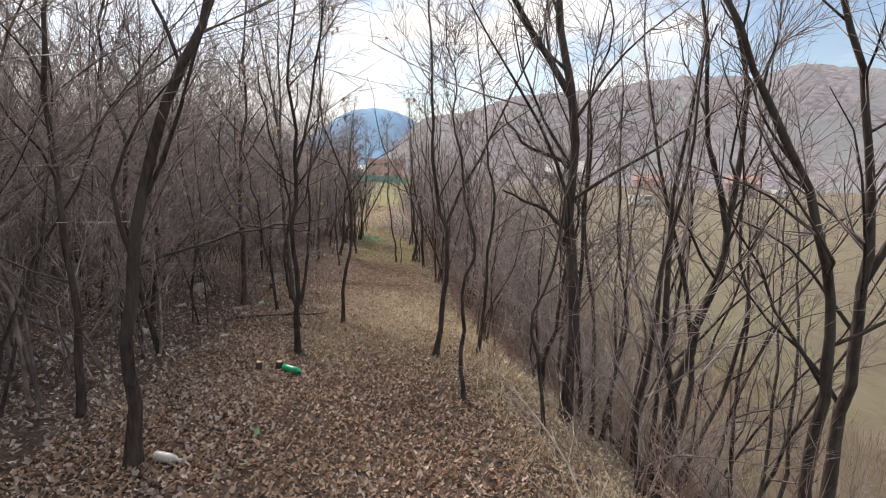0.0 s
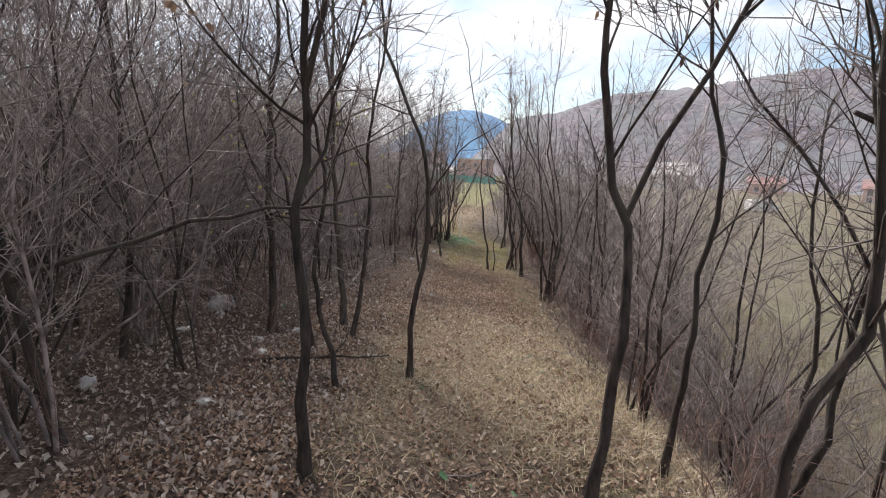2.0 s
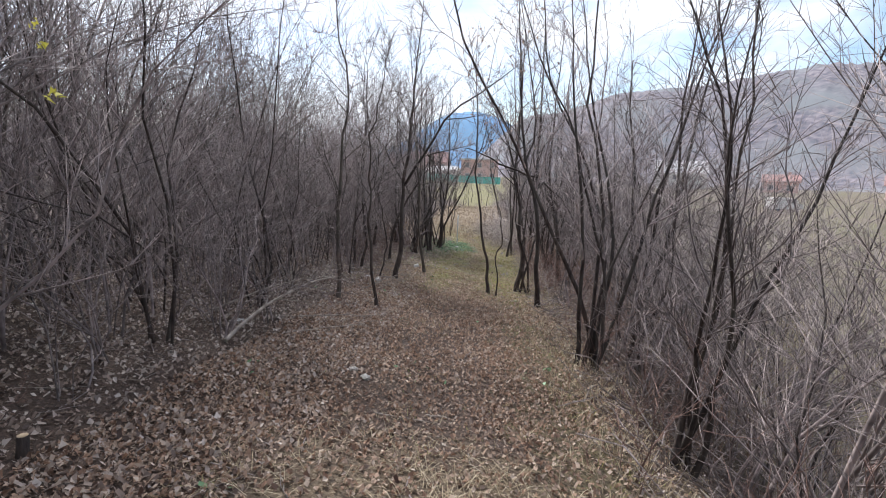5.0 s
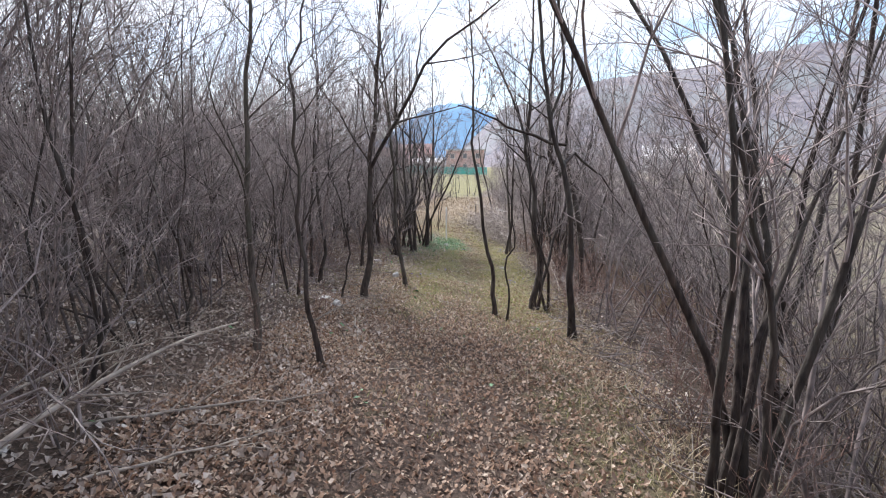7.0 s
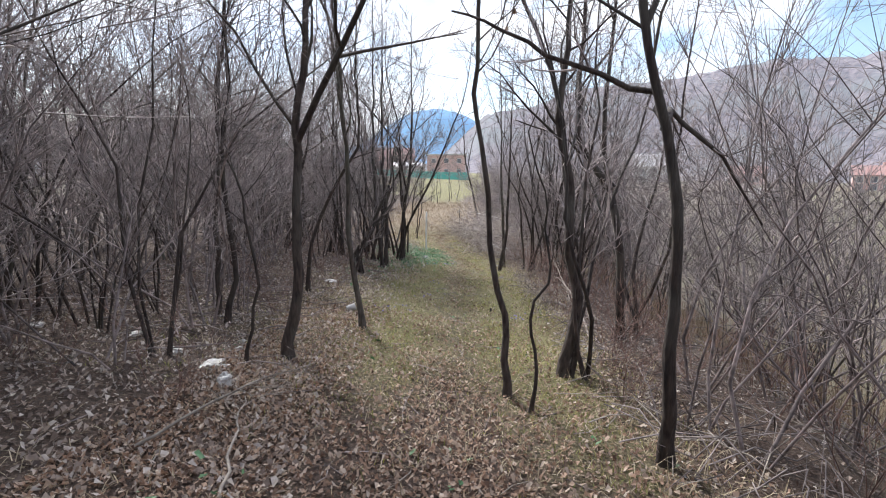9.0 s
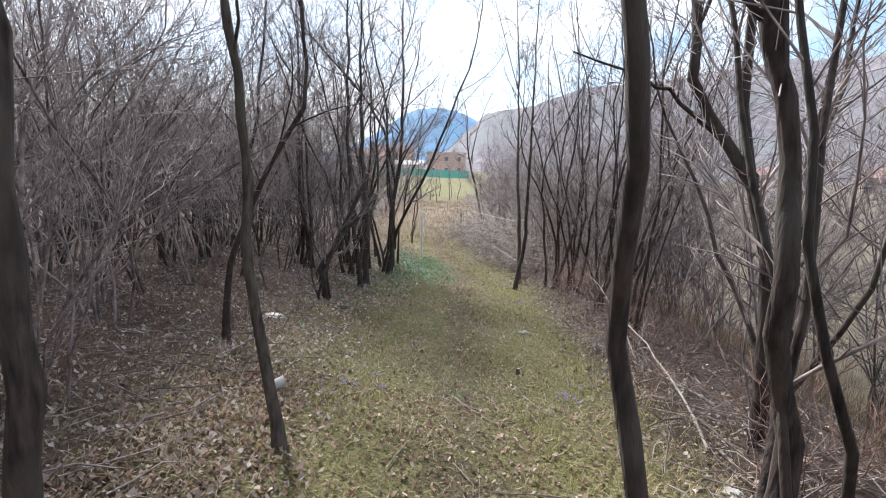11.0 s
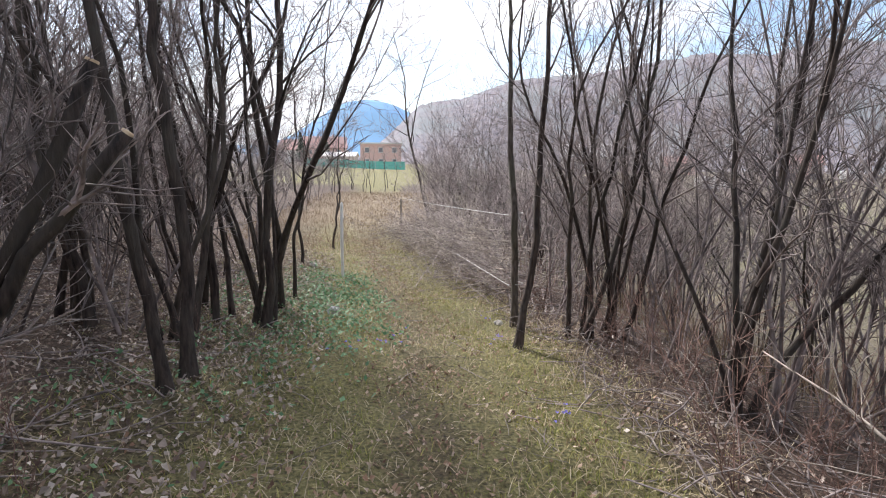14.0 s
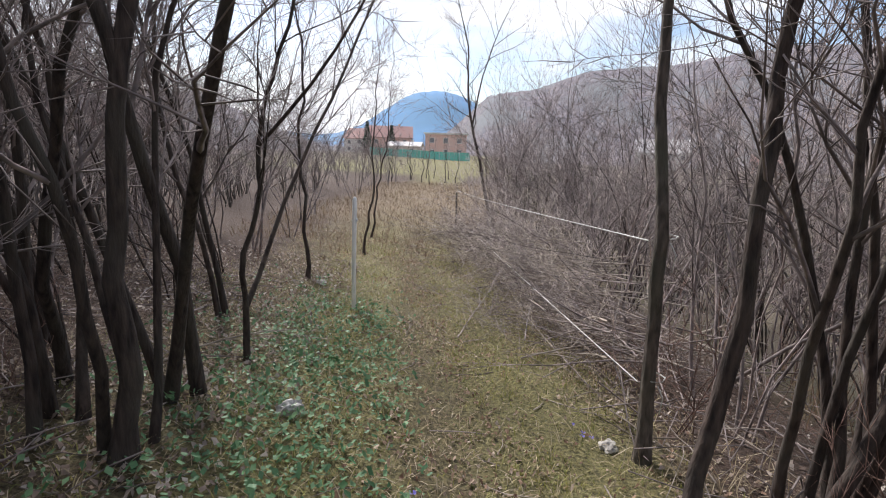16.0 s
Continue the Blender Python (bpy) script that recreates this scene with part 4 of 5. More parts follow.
# ---- thickets: a few shapes, many copies ----
def shrub_shape(seed, count, h, r, fan, limbs, twig, twig_len, name="shrub", bark=None, stem_sides=5, limb_len=0.3, wander=0.10, stout=0.0046, n=8, low=0.15, joined=False):
    rng = random.Random(seed)
    ob = new(name)
    twigs = Tubes()
    for k in range(count):
        w = rng.uniform(0, 6.283)
        foot = Vector((math.cos(w), math.sin(w), 0)) * rng.uniform(0, 0.16) + Vector((0, 0, -0.08))
        hh = h * rng.uniform(0.6, 1.1)
        d = Vector((math.cos(w) * fan * rng.random(), math.sin(w) * fan * rng.random(), 1)).normalized()
        pts = curve_points(rng, foot, d, hh, n, wander, 0.055)
        r0 = r * rng.uniform(0.55, 1.0)
        radii = [r0 * (1 - 0.85 * i / n) for i in range(n + 1)]
        tb = tb if joined and k else Tubes()
        tb.add(pts, radii, stem_sides, False)
        if not joined or k == count - 1:
            part("stem", tb, bark or TWIG, ob)
        for i in range(limbs):
            p, e, rr = at_share(pts, radii, rng.uniform(low, 0.95))
            q = curve_points(rng, p, side_way(rng, e, rng.uniform(0.35, 0.95)), hh * limb_len * rng.uniform(0.35, 1.1), 3, 0.16, 0.08)
            qr = [max(rr * 0.55, stout * 0.75) * (1 - 0.65 * j / 3) for j in range(4)]
            twigs.add(q, qr, 3, False)
            twigs_on(rng, twigs, q, qr, twig, twig_len, 0.1, stout=stout)
    tagged(part("crown", twigs, TWIG if bark is not BRAMBLE else BRAMBLE, ob), kind="stuff")
    return ob


SHRUB_LABEL = "bare brown thicket shrub of thin upright stems"
tall = [tagged(shrub_shape(200 + k, 3 + k % 3, 5.2, 0.019, 0.24, 15, 9, 0.44, "tall_shrub", BARK if k % 3 == 1 else TWIG, low=0.22, wander=0.17), "tall bare thicket shrub of thin dark stems", "shrub", "thicket shrubs") for k in range(8)]
bushy = [tagged(shrub_shape(300 + k, 4 + k % 3, 3.5, 0.014, 0.45, 11, 6, 0.34, "bushy_shrub", low=0.15, wander=0.2), SHRUB_LABEL, "shrub", "thicket shrubs") for k in range(7)]
low = [tagged(shrub_shape(400 + k, 7, 1.25, 0.006, 0.9, 4, 3, 0.24, "bramble", BRAMBLE, 3, 0.4, 0.16), "low tangle of thin reddish bare bramble stems", "bramble", "brambles") for k in range(5)]
deep = [tagged(shrub_shape(500 + k, 5, 5.2, 0.026, 0.4, 10, 6, 0.66, "thicket_tree", BARK_GREY, 4, 0.36, 0.15, 0.009, 6, joined=True), "bare tree deep in the thicket", "tree", "trees deep in the thicket") for k in range(5)]
far_off = [tagged(shrub_shape(600 + k, 3, 4.8, 0.04, 0.5, 8, 4, 0.9, "distant_tree", TWIG, 3, 0.4, 0.12, 0.02, 4, joined=True), "bare tree in the far valley", "tree", "distant bare trees") for k in range(4)]
for k, s in enumerate(tall + bushy + low + deep + far_off):
    s.location = (-14 - 0.9 * k, 4 + 2.1 * k, 0)
    s.location.z = z_at(s.location.x, s.location.y)

pale_stemmed = [t for k, t in enumerate(tall) if k % 3 != 1] + bushy[:2]
PLANTED = []


def all_points(ob):
    out = []
    for c in ob.children:
        v = np.zeros(len(c.data.vertices) * 3)
        c.data.vertices.foreach_get("co", v)
        v = v.reshape(-1, 3)
        out.append(v[::2])
        e = np.array([p.vertices[:] for p in c.data.polygons if len(p.vertices) == 4][::2])
        if len(e):
            out.append(0.5 * (v[e[:, 0]] + v[e[:, 2]]))
    return np.concatenate(out)


POINTS = {k.name: all_points(k) for k in tall + bushy + low + deep + far_off}


def in_the_way(p):
    """How many points of a plant hang into the trodden way at body height."""
    u = p[:, 0] - centre(p[:, 1])
    z = p[:, 2] - land(p[:, 0], p[:, 1])
    return int(np.sum((np.abs(u) < 0.9) & (z > 0.4) & (z < 2.4)))


def plant(kinds, y0, y1, u0, u1, count, lo, hi, lean=0.0, gap=0.3, seed=1):
    rng = random.Random(seed)
    for _ in range(count):
        for _try in range(8):
            y, u = rng.uniform(y0, y1), rng.uniform(u0, u1)
            x = float(centre(y)) + u
            if all((x - a) ** 2 + (y - b) ** 2 > gap ** 2 for a, b in PLANTED):
                break
        else:
            continue
        PLANTED.append((x, y))
        s, kind = rng.uniform(lo, hi), rng.choice(kinds)
        tilt = pose(x, y, z_at(x, y), rng.gauss(0, 3), rng.gauss(0, 3) + lean, 0)
        m = tilt @ pose(0, 0, 0, 0, 0, rng.uniform(0, 360)) @ Matrix.Scale(s, 4)
        if abs(u) < 5.5 and y < 30:
            best = None
            for k in range(8):
                trial = tilt @ pose(0, 0, 0, 0, 0, rng.uniform(0, 360)) @ Matrix.Scale(s, 4)
                h = np.array(trial)
                p = POINTS[kind.name] @ h[:3, :3].T + h[:3, 3]
                n = in_the_way(p)
                if best is None or n < best[0]:
                    best = (n, trial)
                if n == 0:
                    break
            if best[0] > 0:
                continue
            m = best[1]
        copy_thing(kind, m)


# beside and behind the first stretch
plant(tall + tall + bushy, 0, 9.5, -6.5, -2.5, 74, 0.85, 1.15, 0, 0.4, 11)
plant(deep, 5, 20, -8.5, -4.6, 26, 1.0, 1.3, 0, 0.35, 35)
plant(low, 0, 9, -4.5, -1.9, 16, 0.5, 0.8, 0, 0.3, 12)
plant(deep, -3, 12, -12, -5.0, 64, 0.9, 1.2, 0, 0.5, 29)
plant(deep, 12, 36, -13, -5.0, 110, 0.85, 1.2, 0, 0.6, 13)
plant(bushy, 3.0, 9, 1.6, 4.6, 20, 0.55, 0.9, 4, 0.4, 14)
plant(low, 0.8, 9, 1.2, 4.6, 36, 0.6, 1.0, 4, 0.3, 15)
# the dense middle stretch
plant(tall + tall + bushy, 8.8, 20, -5.8, -2.6, 62, 0.8, 1.1, 0, 0.35, 16)
plant(bushy, 9.8, 13.5, -3.6, -2.2, 9, 0.55, 0.85, 0, 0.3, 17)
plant(bushy + bushy + tall, 8.4, 17.2, 1.35, 4.2, 56, 0.75, 1.05, 0, 0.32, 18)
plant(low, 8.5, 20, 0.95, 2.6, 34, 0.6, 1.0, 0, 0.25, 19)
plant(low, 9, 22, -4, -1.8, 14, 0.5, 0.8, 0, 0.3, 20)
# the last stretch and beyond
plant(deep, 36, 52, -16, -5.5, 46, 0.8, 1.1, 0, 0.7, 33)
plant(tall, 19.5, 34, -7.5, -2.6, 66, 0.8, 1.1, 0, 0.4, 21)
plant(deep, 20, 42, 3.4, 8.0, 26, 0.7, 0.95, 0, 0.5, 34)
plant(pale_stemmed, 17.2, 31, 1.9, 5.6, 52, 0.8, 1.1, 0, 0.35, 22)
plant(low, 17, 28, 1.3, 3.0, 32, 0.6, 1.0, 0, 0.25, 23)
plant(tall + tall + bushy, 28, 46, 2.6, 8.5, 84, 0.85, 1.15, 0, 0.45, 24)
plant(far_off, 36, 75, -11, -2.8, 64, 0.5, 0.8, 0, 0.8, 25)
plant(far_off, 44, 90, 2.8, 16, 60, 0.55, 0.9, 0, 1.0, 26)
plant(low, 18, 31, -4.5, -1.9, 12, 0.45, 0.7, 0, 0.3, 27)
plant(low, 1, 15, 3.5, 9, 34, 0.7, 1.2, 0, 0.4, 28)
rng_h = random.Random(31)
for k in range(44):
    hx = 18 + 2.4 * k + rng_h.uniform(-1.2, 1.2)
    hy = 150 - 0.45 * k + rng_h.uniform(-12, 8)
    copy_thing(rng_h.choice(far_off), pose(hx, hy, z_at(hx, hy), 0, 0, rng_h.uniform(0, 360)) @ Matrix.Scale(rng_h.uniform(0.6, 1.15), 4))
for k in range(34):
    hx, hy = 14 + 1.7 * k + rng_h.uniform(-0.8, 0.8), 56 - 0.25 * k + rng_h.uniform(-2, 2)
    copy_thing(rng_h.choice(far_off), pose(hx, hy, z_at(hx, hy), 0, 0, rng_h.uniform(0, 360)) @ Matrix.Scale(rng_h.uniform(0.28, 0.5), 4))


# ---- ground cover: past counting ----
def spread(count, y0, y1, u0, u1, keep, seed):
    """Places on the ground, thinned by keep(u, y)."""
    rng = np.random.RandomState(seed)
    y, u = rng.uniform(y0, y1, count), rng.uniform(u0, u1, count)
    ok = rng.rand(count) < keep(u, y)
    y, u = y[ok], u[ok]
    x = u + centre(y)
    return x, y, land(x, y), rng


def leaf_field(name, label, mat, count, y0, y1, u0, u1, keep, size, seed, curl=0.35, tilt=0.4, lift=0.012):
    x, y, z, rng = spread(count, y0, y1, u0, u1, keep, seed)
    n = len(x)
    w = rng.uniform(0, 6.283, n)
    s = size * rng.uniform(0.4, 1.6, n)
    asp = rng.uniform(0.2, 0.52, n)
    ta, tb = rng.normal(0, tilt, n), rng.normal(0, tilt, n)
    c, k = rng.uniform(-0.2, 1, n) * curl, rng.uniform(0.2, 1.0, n) * lift
    jag = rng.uniform(-0.3, 0.3, n)
    local = [(-0.5 * s, 0 * s), (jag * s, asp * s), (0.5 * s, 0.12 * asp * s), (-jag * s, -asp * s)]
    v = np.zeros((n, 4, 3))
    for i, (a, b) in enumerate(local):
        v[:, i, 0] = x + a * np.cos(w) - b * np.sin(w)
        v[:, i, 1] = y + a * np.sin(w) + b * np.cos(w)
        v[:, i, 2] = z + k + a * np.sin(ta) + b * np.sin(tb) + (c * s * 0.5 if i % 2 else 0)
    v[:, :, 2] = np.maximum(v[:, :, 2], (z + 0.002)[:, None])
    o = np.arange(n)[:, None] * 4
    f = np.concatenate([o + [[0, 3, 2]], o + [[0, 2, 1]]], 0)
    me = mesh_of(name, v.reshape(-1, 3).tolist(), f.tolist(), mat, False)
    return tagged(new(name, me), label, "leaf litter", kind="stuff")


def blade_field(name, label, mat, count, y0, y1, u0, u1, keep, length, wide, lean, seed, category="grass", tuft=5, spread_r=0.06):
    x, y, z, rng = spread(count, y0, y1, u0, u1, keep, seed)
    x, y = np.repeat(x, tuft), np.repeat(y, tuft)
    n = len(x)
    x, y = x + rng.normal(0, spread_r, n), y + rng.normal(0, spread_r, n)
    z = land(x, y) - 0.005
    w, ln = rng.uniform(0, 6.283, n), length * rng.uniform(0.4, 1.3, n)
    le = np.clip(rng.normal(lean, 0.35, n), 0.05, 1.45)
    dx, dy = np.cos(w), np.sin(w)
    v = np.zeros((n, 5, 3))
    for i, (s, half) in enumerate(((0, 0.5), (0, -0.5), (0.55, 0.4), (0.55, -0.4), (1, 0))):
        out = ln * s * np.sin(le * (0.6 + 0.5 * s))
        up = ln * s * np.cos(le * (0.6 + 0.5 * s))
        v[:, i, 0] = x + dx * out - dy * wide * half
        v[:, i, 1] = y + dy * out + dx * wide * half
        v[:, i, 2] = z + np.maximum(up, 0.004 + 0.012 * s)
    o = np.arange(n)[:, None] * 5
    tri = np.concatenate([o + [[0, 1, 3]], o + [[0, 3, 2]], o + [[2, 3, 4]]], 0)
    me = mesh_of(name, v.reshape(-1, 3).tolist(), tri.tolist(), mat, False)
    return tagged(new(name, me), label, category, kind="stuff")


def bell(v, mid, half):
    return np.exp(-(np.abs(v - mid) / half) ** 3)


def patchy(u, y, k, seed):
    """Uneven patches, between 0.25 and 1."""
    w = np.sin(y * k + u * 1.9 * k + seed) * np.sin(y * 0.57 * k - u * 1.37 * k + 2 * seed) + 0.6 * np.sin(y * 2.3 * k + 3 * seed) * np.sin(u * 2.9 * k - seed)
    return 0.25 + 0.75 * smooth_step(-0.35, 0.45, w)


def litter_keep(u, y):
    path = bell(u, 0, 1.5)
    dry = 1 - 0.5 * smooth_step(4.8, 6.5, y) * smooth_step(11.0, 9.5, y)
    grassy = 1 - 0.78 * smooth_step(15.5, 18, y)
    side = smooth_step(-0.8, -1.5, u)
    path = path * (1 - 0.5 * smooth_step(2.5, 4.5, y) * (1 - patchy(u, y, 1.4, 2.5)))
    return np.clip(path * dry * grassy + side * (1 - 0.35 * smooth_step(16.5, 19, y)), 0, 1) * (1 - 0.6 * smooth_step(1.0, 1.7, u))


leaf_field("leaf_litter", "brown dead leaves strewn over the path", LEAF, 190000, -2.2, 20, -2.2, 1.9, lambda u, y: litter_keep(u, y) * smooth_step(-2.2, -0.4, y), 0.025, 31, 1.0, 0.8, 0.02)
leaf_field("leaf_litter", "weathered pale brown leaves under the thicket", GREY_LEAF, 130000, -2, 32, -7.0, -1.0, lambda u, y: litter_keep(u, y) * smooth_step(-7.0, -4.2, u) * smooth_step(-2, 0, y), 0.031, 32, 1.0, 0.8, 0.024)
leaf_field("leaf_litter", "scattered brown leaves in the grass", LEAF, 62000, 15.5, 36, -2.4, 1.9, lambda u, y: (0.4 + 0.6 * bell(u, -0.15, 0.45)) * patchy(u, y, 2.1, 1.0), 0.022, 33, 1.0, 0.8, 0.02)
leaf_field("leaf_litter", "dark leaves lying on the bank", GREY_LEAF, 22000, 0, 32, 1.1, 4.2, lambda u, y: 0.8 * smooth_step(4.4, 1.4, u), 0.03, 34, 0.8, 0.7)
blade_field("dry_grass", "dry straw-coloured grass lying on the path", STRAW, 5200, 4.2, 11.0, -1.5, 1.7, lambda u, y: patchy(u, y, 1.5, 6.0) * bell(u, 0.2, 1.4) * smooth_step(4.2, 6.4, y) * smooth_step(11.2, 9.0, y), 0.13, 0.0045, 1.2, 41)
blade_field("dry_grass", "dry straw-coloured grass on the verge", STRAW, 4600, 0, 34, 0.7, 2.3, lambda u, y: bell(u, 1.3, 0.6) * 0.75 * (1 - 0.65 * smooth_step(12, 16, y)), 0.20, 0.005, 0.85, 42)
blade_field("dry_grass", "flattened straw lying in the grass", STRAW, 9000, 14.5, 36, -2.6, 1.8, lambda u, y: patchy(u, y, 1.3, 2.0), 0.10, 0.005, 1.05, 43, tuft=4, spread_r=0.13)
blade_field("green_grass", "short yellowish green grass on the path", GREEN, 12000, 15.0, 34, -1.7, 1.7, lambda u, y: smooth_step(15, 18.5, y) * (bell(u, -0.95, 0.5) * 0.8 + bell(u, 0.75, 0.75)) * patchy(u, y, 1.7, 3.0), 0.06, 0.006, 0.7, 44, tuft=6)
blade_field("moss", "low cushions of yellow-green moss on the path", MOSS, 4200, 15.0, 36, -2.3, 1.7, lambda u, y: smooth_step(15, 18, y) * smooth_step(0.72, 1.0, patchy(u, y, 2.3, 5.0)) * (0.25 + 0.75 * bell(u, 0.6, 0.9)), 0.022, 0.006, 0.5, 50, "moss", 10, 0.05)
blade_field("green_grass", "sparse green grass among dead leaves", GREEN, 3400, 0.5, 15.5, -1.6, 1.5, lambda u, y: (0.55 * bell(u, 0.75, 0.6) + 0.22) * smooth_step(0.4, 0.9, patchy(u, y, 1.4, 5.6)), 0.06, 0.004, 0.85, 45)
blade_field("green_grass", "green grass and herbs under the trees", GREEN, 2600, 16.5, 31, -4.0, -1.3, lambda u, y: 0.8 * patchy(u, y, 1.2, 4.0) * smooth_step(-4.0, -2.2, u), 0.065, 0.006, 0.9, 48)
blade_field("dry_grass", "matted dry straw under the trees", STRAW, 1700, 16.5, 30, -4.8, -1.5, lambda u, y: 0.7 * patchy(u, y, 1.1, 1.0), 0.16, 0.004, 1.3, 49, tuft=4, spread_r=0.12)
blade_field("meadow_grass", "tall dry grass on the bank and meadow", REED, 6500, -2, 30, 3.0, 12, lambda u, y: 0.6 + 0 * u, 0.5, 0.009, 0.5, 46, tuft=5, spread_r=0.16)
blade_field("far_grass", "dry pale grass at the end of the path", REED, 3500, 33, 58, -4, 3.5, lambda u, y: 0.8 + 0 * u, 0.24, 0.012, 0.8, 47, tuft=5, spread_r=0.2)
leaf_field("periwinkle", "dark green periwinkle leaves covering the ground", IVY, 30000, 22, 31, -2.6, -0.2, lambda u, y: np.clip(bell(u, -1.0, 0.62) * bell(y, 27.4, 2.1) * (0.35 + 0.65 * patchy(u, y, 2.6, 1.5)) + 0.25 * bell(u, -1.9, 0.8) * bell(y, 26, 3.0) * patchy(u, y, 3.1, 0.5), 0, 1), 0.029, 51, 0.25, 0.6, 0.09)
leaf_field("periwinkle", "small patches of green leaves in the litter", IVY, 2200, 1, 22, -2.6, 1.4, lambda u, y: 0.5 * (np.sin(y * 2.1 + u * 1.7) * np.sin(y * 0.83 - u * 2.9) > 0.62), 0.04, 52, 0.25, 0.5, 0.05)


def stick_field(name, label, mat, count, y0, y1, u0, u1, length, seed, keep=lambda u, y: 1 + 0 * u, r=0.004, lift=0.02):
    x, y, z, rng = spread(count, y0, y1, u0, u1, keep, seed)
    rg = random.Random(seed)
    tb = Tubes()
    for a, b in zip(x, y):
        ln, w = length * rg.uniform(0.3, 1.3), rg.uniform(0, 6.283)
        pts = []
        for s in (-0.5, -0.15, 0.2, 0.5):
            px, py = a + math.cos(w) * ln * s + rg.gauss(0, 0.02), b + math.sin(w) * ln * s + rg.gauss(0, 0.02)
            pts.append(Vector((px, py, z_at(px, py) + rg.uniform(0.004, lift))))
        rr = r * rg.uniform(0.6, 1.4)
        tb.add(pts, [rr, rr, rr * 0.8, rr * 0.4], 3, False)
    me = mesh_of(name, tb.v, tb.f, mat)
    return tagged(new(name, me), label, "sticks", kind="stuff")


stick_field("fallen_twigs", "thin fallen twigs lying in the leaf litter", DEADWOOD, 520, 0, 33, -4.5, 1.6, 0.42, 61)
stick_field("fallen_twigs", "dark thin twigs lying on the ground", TWIG, 520, 0, 33, -5, 2.6, 0.5, 62)
stick_field("fallen_twigs", "dark broken sticks littering the ground under trees", TWIG, 420, 17, 30, -5.0, -1.7, 0.8, 65, r=0.006, lift=0.08)
stick_field("bank_twigs", "tangle of dry sticks along the edge of the bank", DEADWOOD, 420, 0, 28, 1.0, 2.8, 0.7, 63, r=0.0045, lift=0.16)
stick_field("bank_twigs", "tangle of dark bare sticks along the bank", TWIG, 900, 9, 29, 1.1, 3.6, 0.9, 64, r=0.005, lift=0.25)


# ---- fallen branches, brush heap and small things ----
def fallen_branch(x0, y0, x1, y1, r, rise, seed, label, mat=None):
    rng = random.Random(seed)
    a, b = Vector((x0, y0, z_at(x0, y0) + r)), Vector((x1, y1, z_at(x1, y1) + r + rise))
    ob = new("fallen_branch")
    ob.location = a
    n = 9
    bow = 0.06 * (b - a).length
    pts = []
    for i in range(n + 1):
        s = i / n
        pts.append((b - a) * s + Vector((rng.gauss(0, 0.012), rng.gauss(0, 0.02), bow * math.sin(s * 3.14) * (1 if rise > 0.1 else 0.15))))
    radii = [r * (1 - 0.7 * i / n) for i in range(n + 1)]
    tb, tw = Tubes(), Tubes()
    tb.add(pts, radii, 7)
    part("stem", tb, mat or DEADWOOD, ob)
    for _ in range(6):
        p, d, rr = at_share(pts, radii, rng.uniform(0.3, 1))
        limb_on(rng, tw, tw, p, side_way(rng, d, 0.6), rr * 0.6, (b - a).length * rng.uniform(0.15, 0.4), 1, 3, 0.25, 4, 0.1, 0.02)
    tagged(part("spray", tw, mat or DEADWOOD, ob), kind="stuff")
    return tagged(ob, label, "branch", "fallen branches")


fallen_branch(-3.62, 11.6, -3.35, 13.75, 0.022, 0.42, 1, "long pale dead branch leaning over leaf litter")
fallen_branch(-3.75, 12.7, -2.55, 13.5, 0.013, 0.05, 2, "pale dead branch lying on leaf litter")
fallen_branch(-3.3, 12.2, -2.6, 12.85, 0.010, 0.06, 3, "thin pale dead branch lying on leaves")
fallen_branch(-4.3, 12.2, -3.2, 13.2, 0.012, 0.5, 4, "dead branch propped in the thicket")
fallen_branch(-3.6, 15.6, -3.0, 16.6, 0.010, 0.25, 5, "thin dead branch stuck in the litter")
fallen_branch(-2.9, 15.2, -3.35, 16.3, 0.011, 0.08, 6, "thin pale branch lying beside the path")
fallen_branch(0.9, 2.1, 0.4, 3.9, 0.010, 0.45, 7, "pale dry branch arching over the bank edge")
fallen_branch(1.3, 2.0, 1.8, 3.6, 0.012, 0.3, 8, "pale dry branch arching over the bank edge")
fallen_branch(-0.55, 19.6, -0.75, 21.9, 0.011, 0.5, 9, "pale dry stalk leaning at the verge")
fallen_branch(-0.45, 21.9, -0.75, 23.7, 0.011, 0.75, 10, "pale dry stalk leaning at the verge")
fallen_branch(-0.1, 20.6, -1.0, 22.3, 0.012, 0.05, 11, "dry stick lying along the edge of the bank")
fallen_branch(-4.9, 26.8, -4.1, 27.6, 0.010, 0.2, 12, "thin pale stick lying among leaves")
fallen_branch(-2.9, 6.9, -1.75, 7.5, 0.02, 0.02, 13, "dark broken limb lying under trees", BARK)


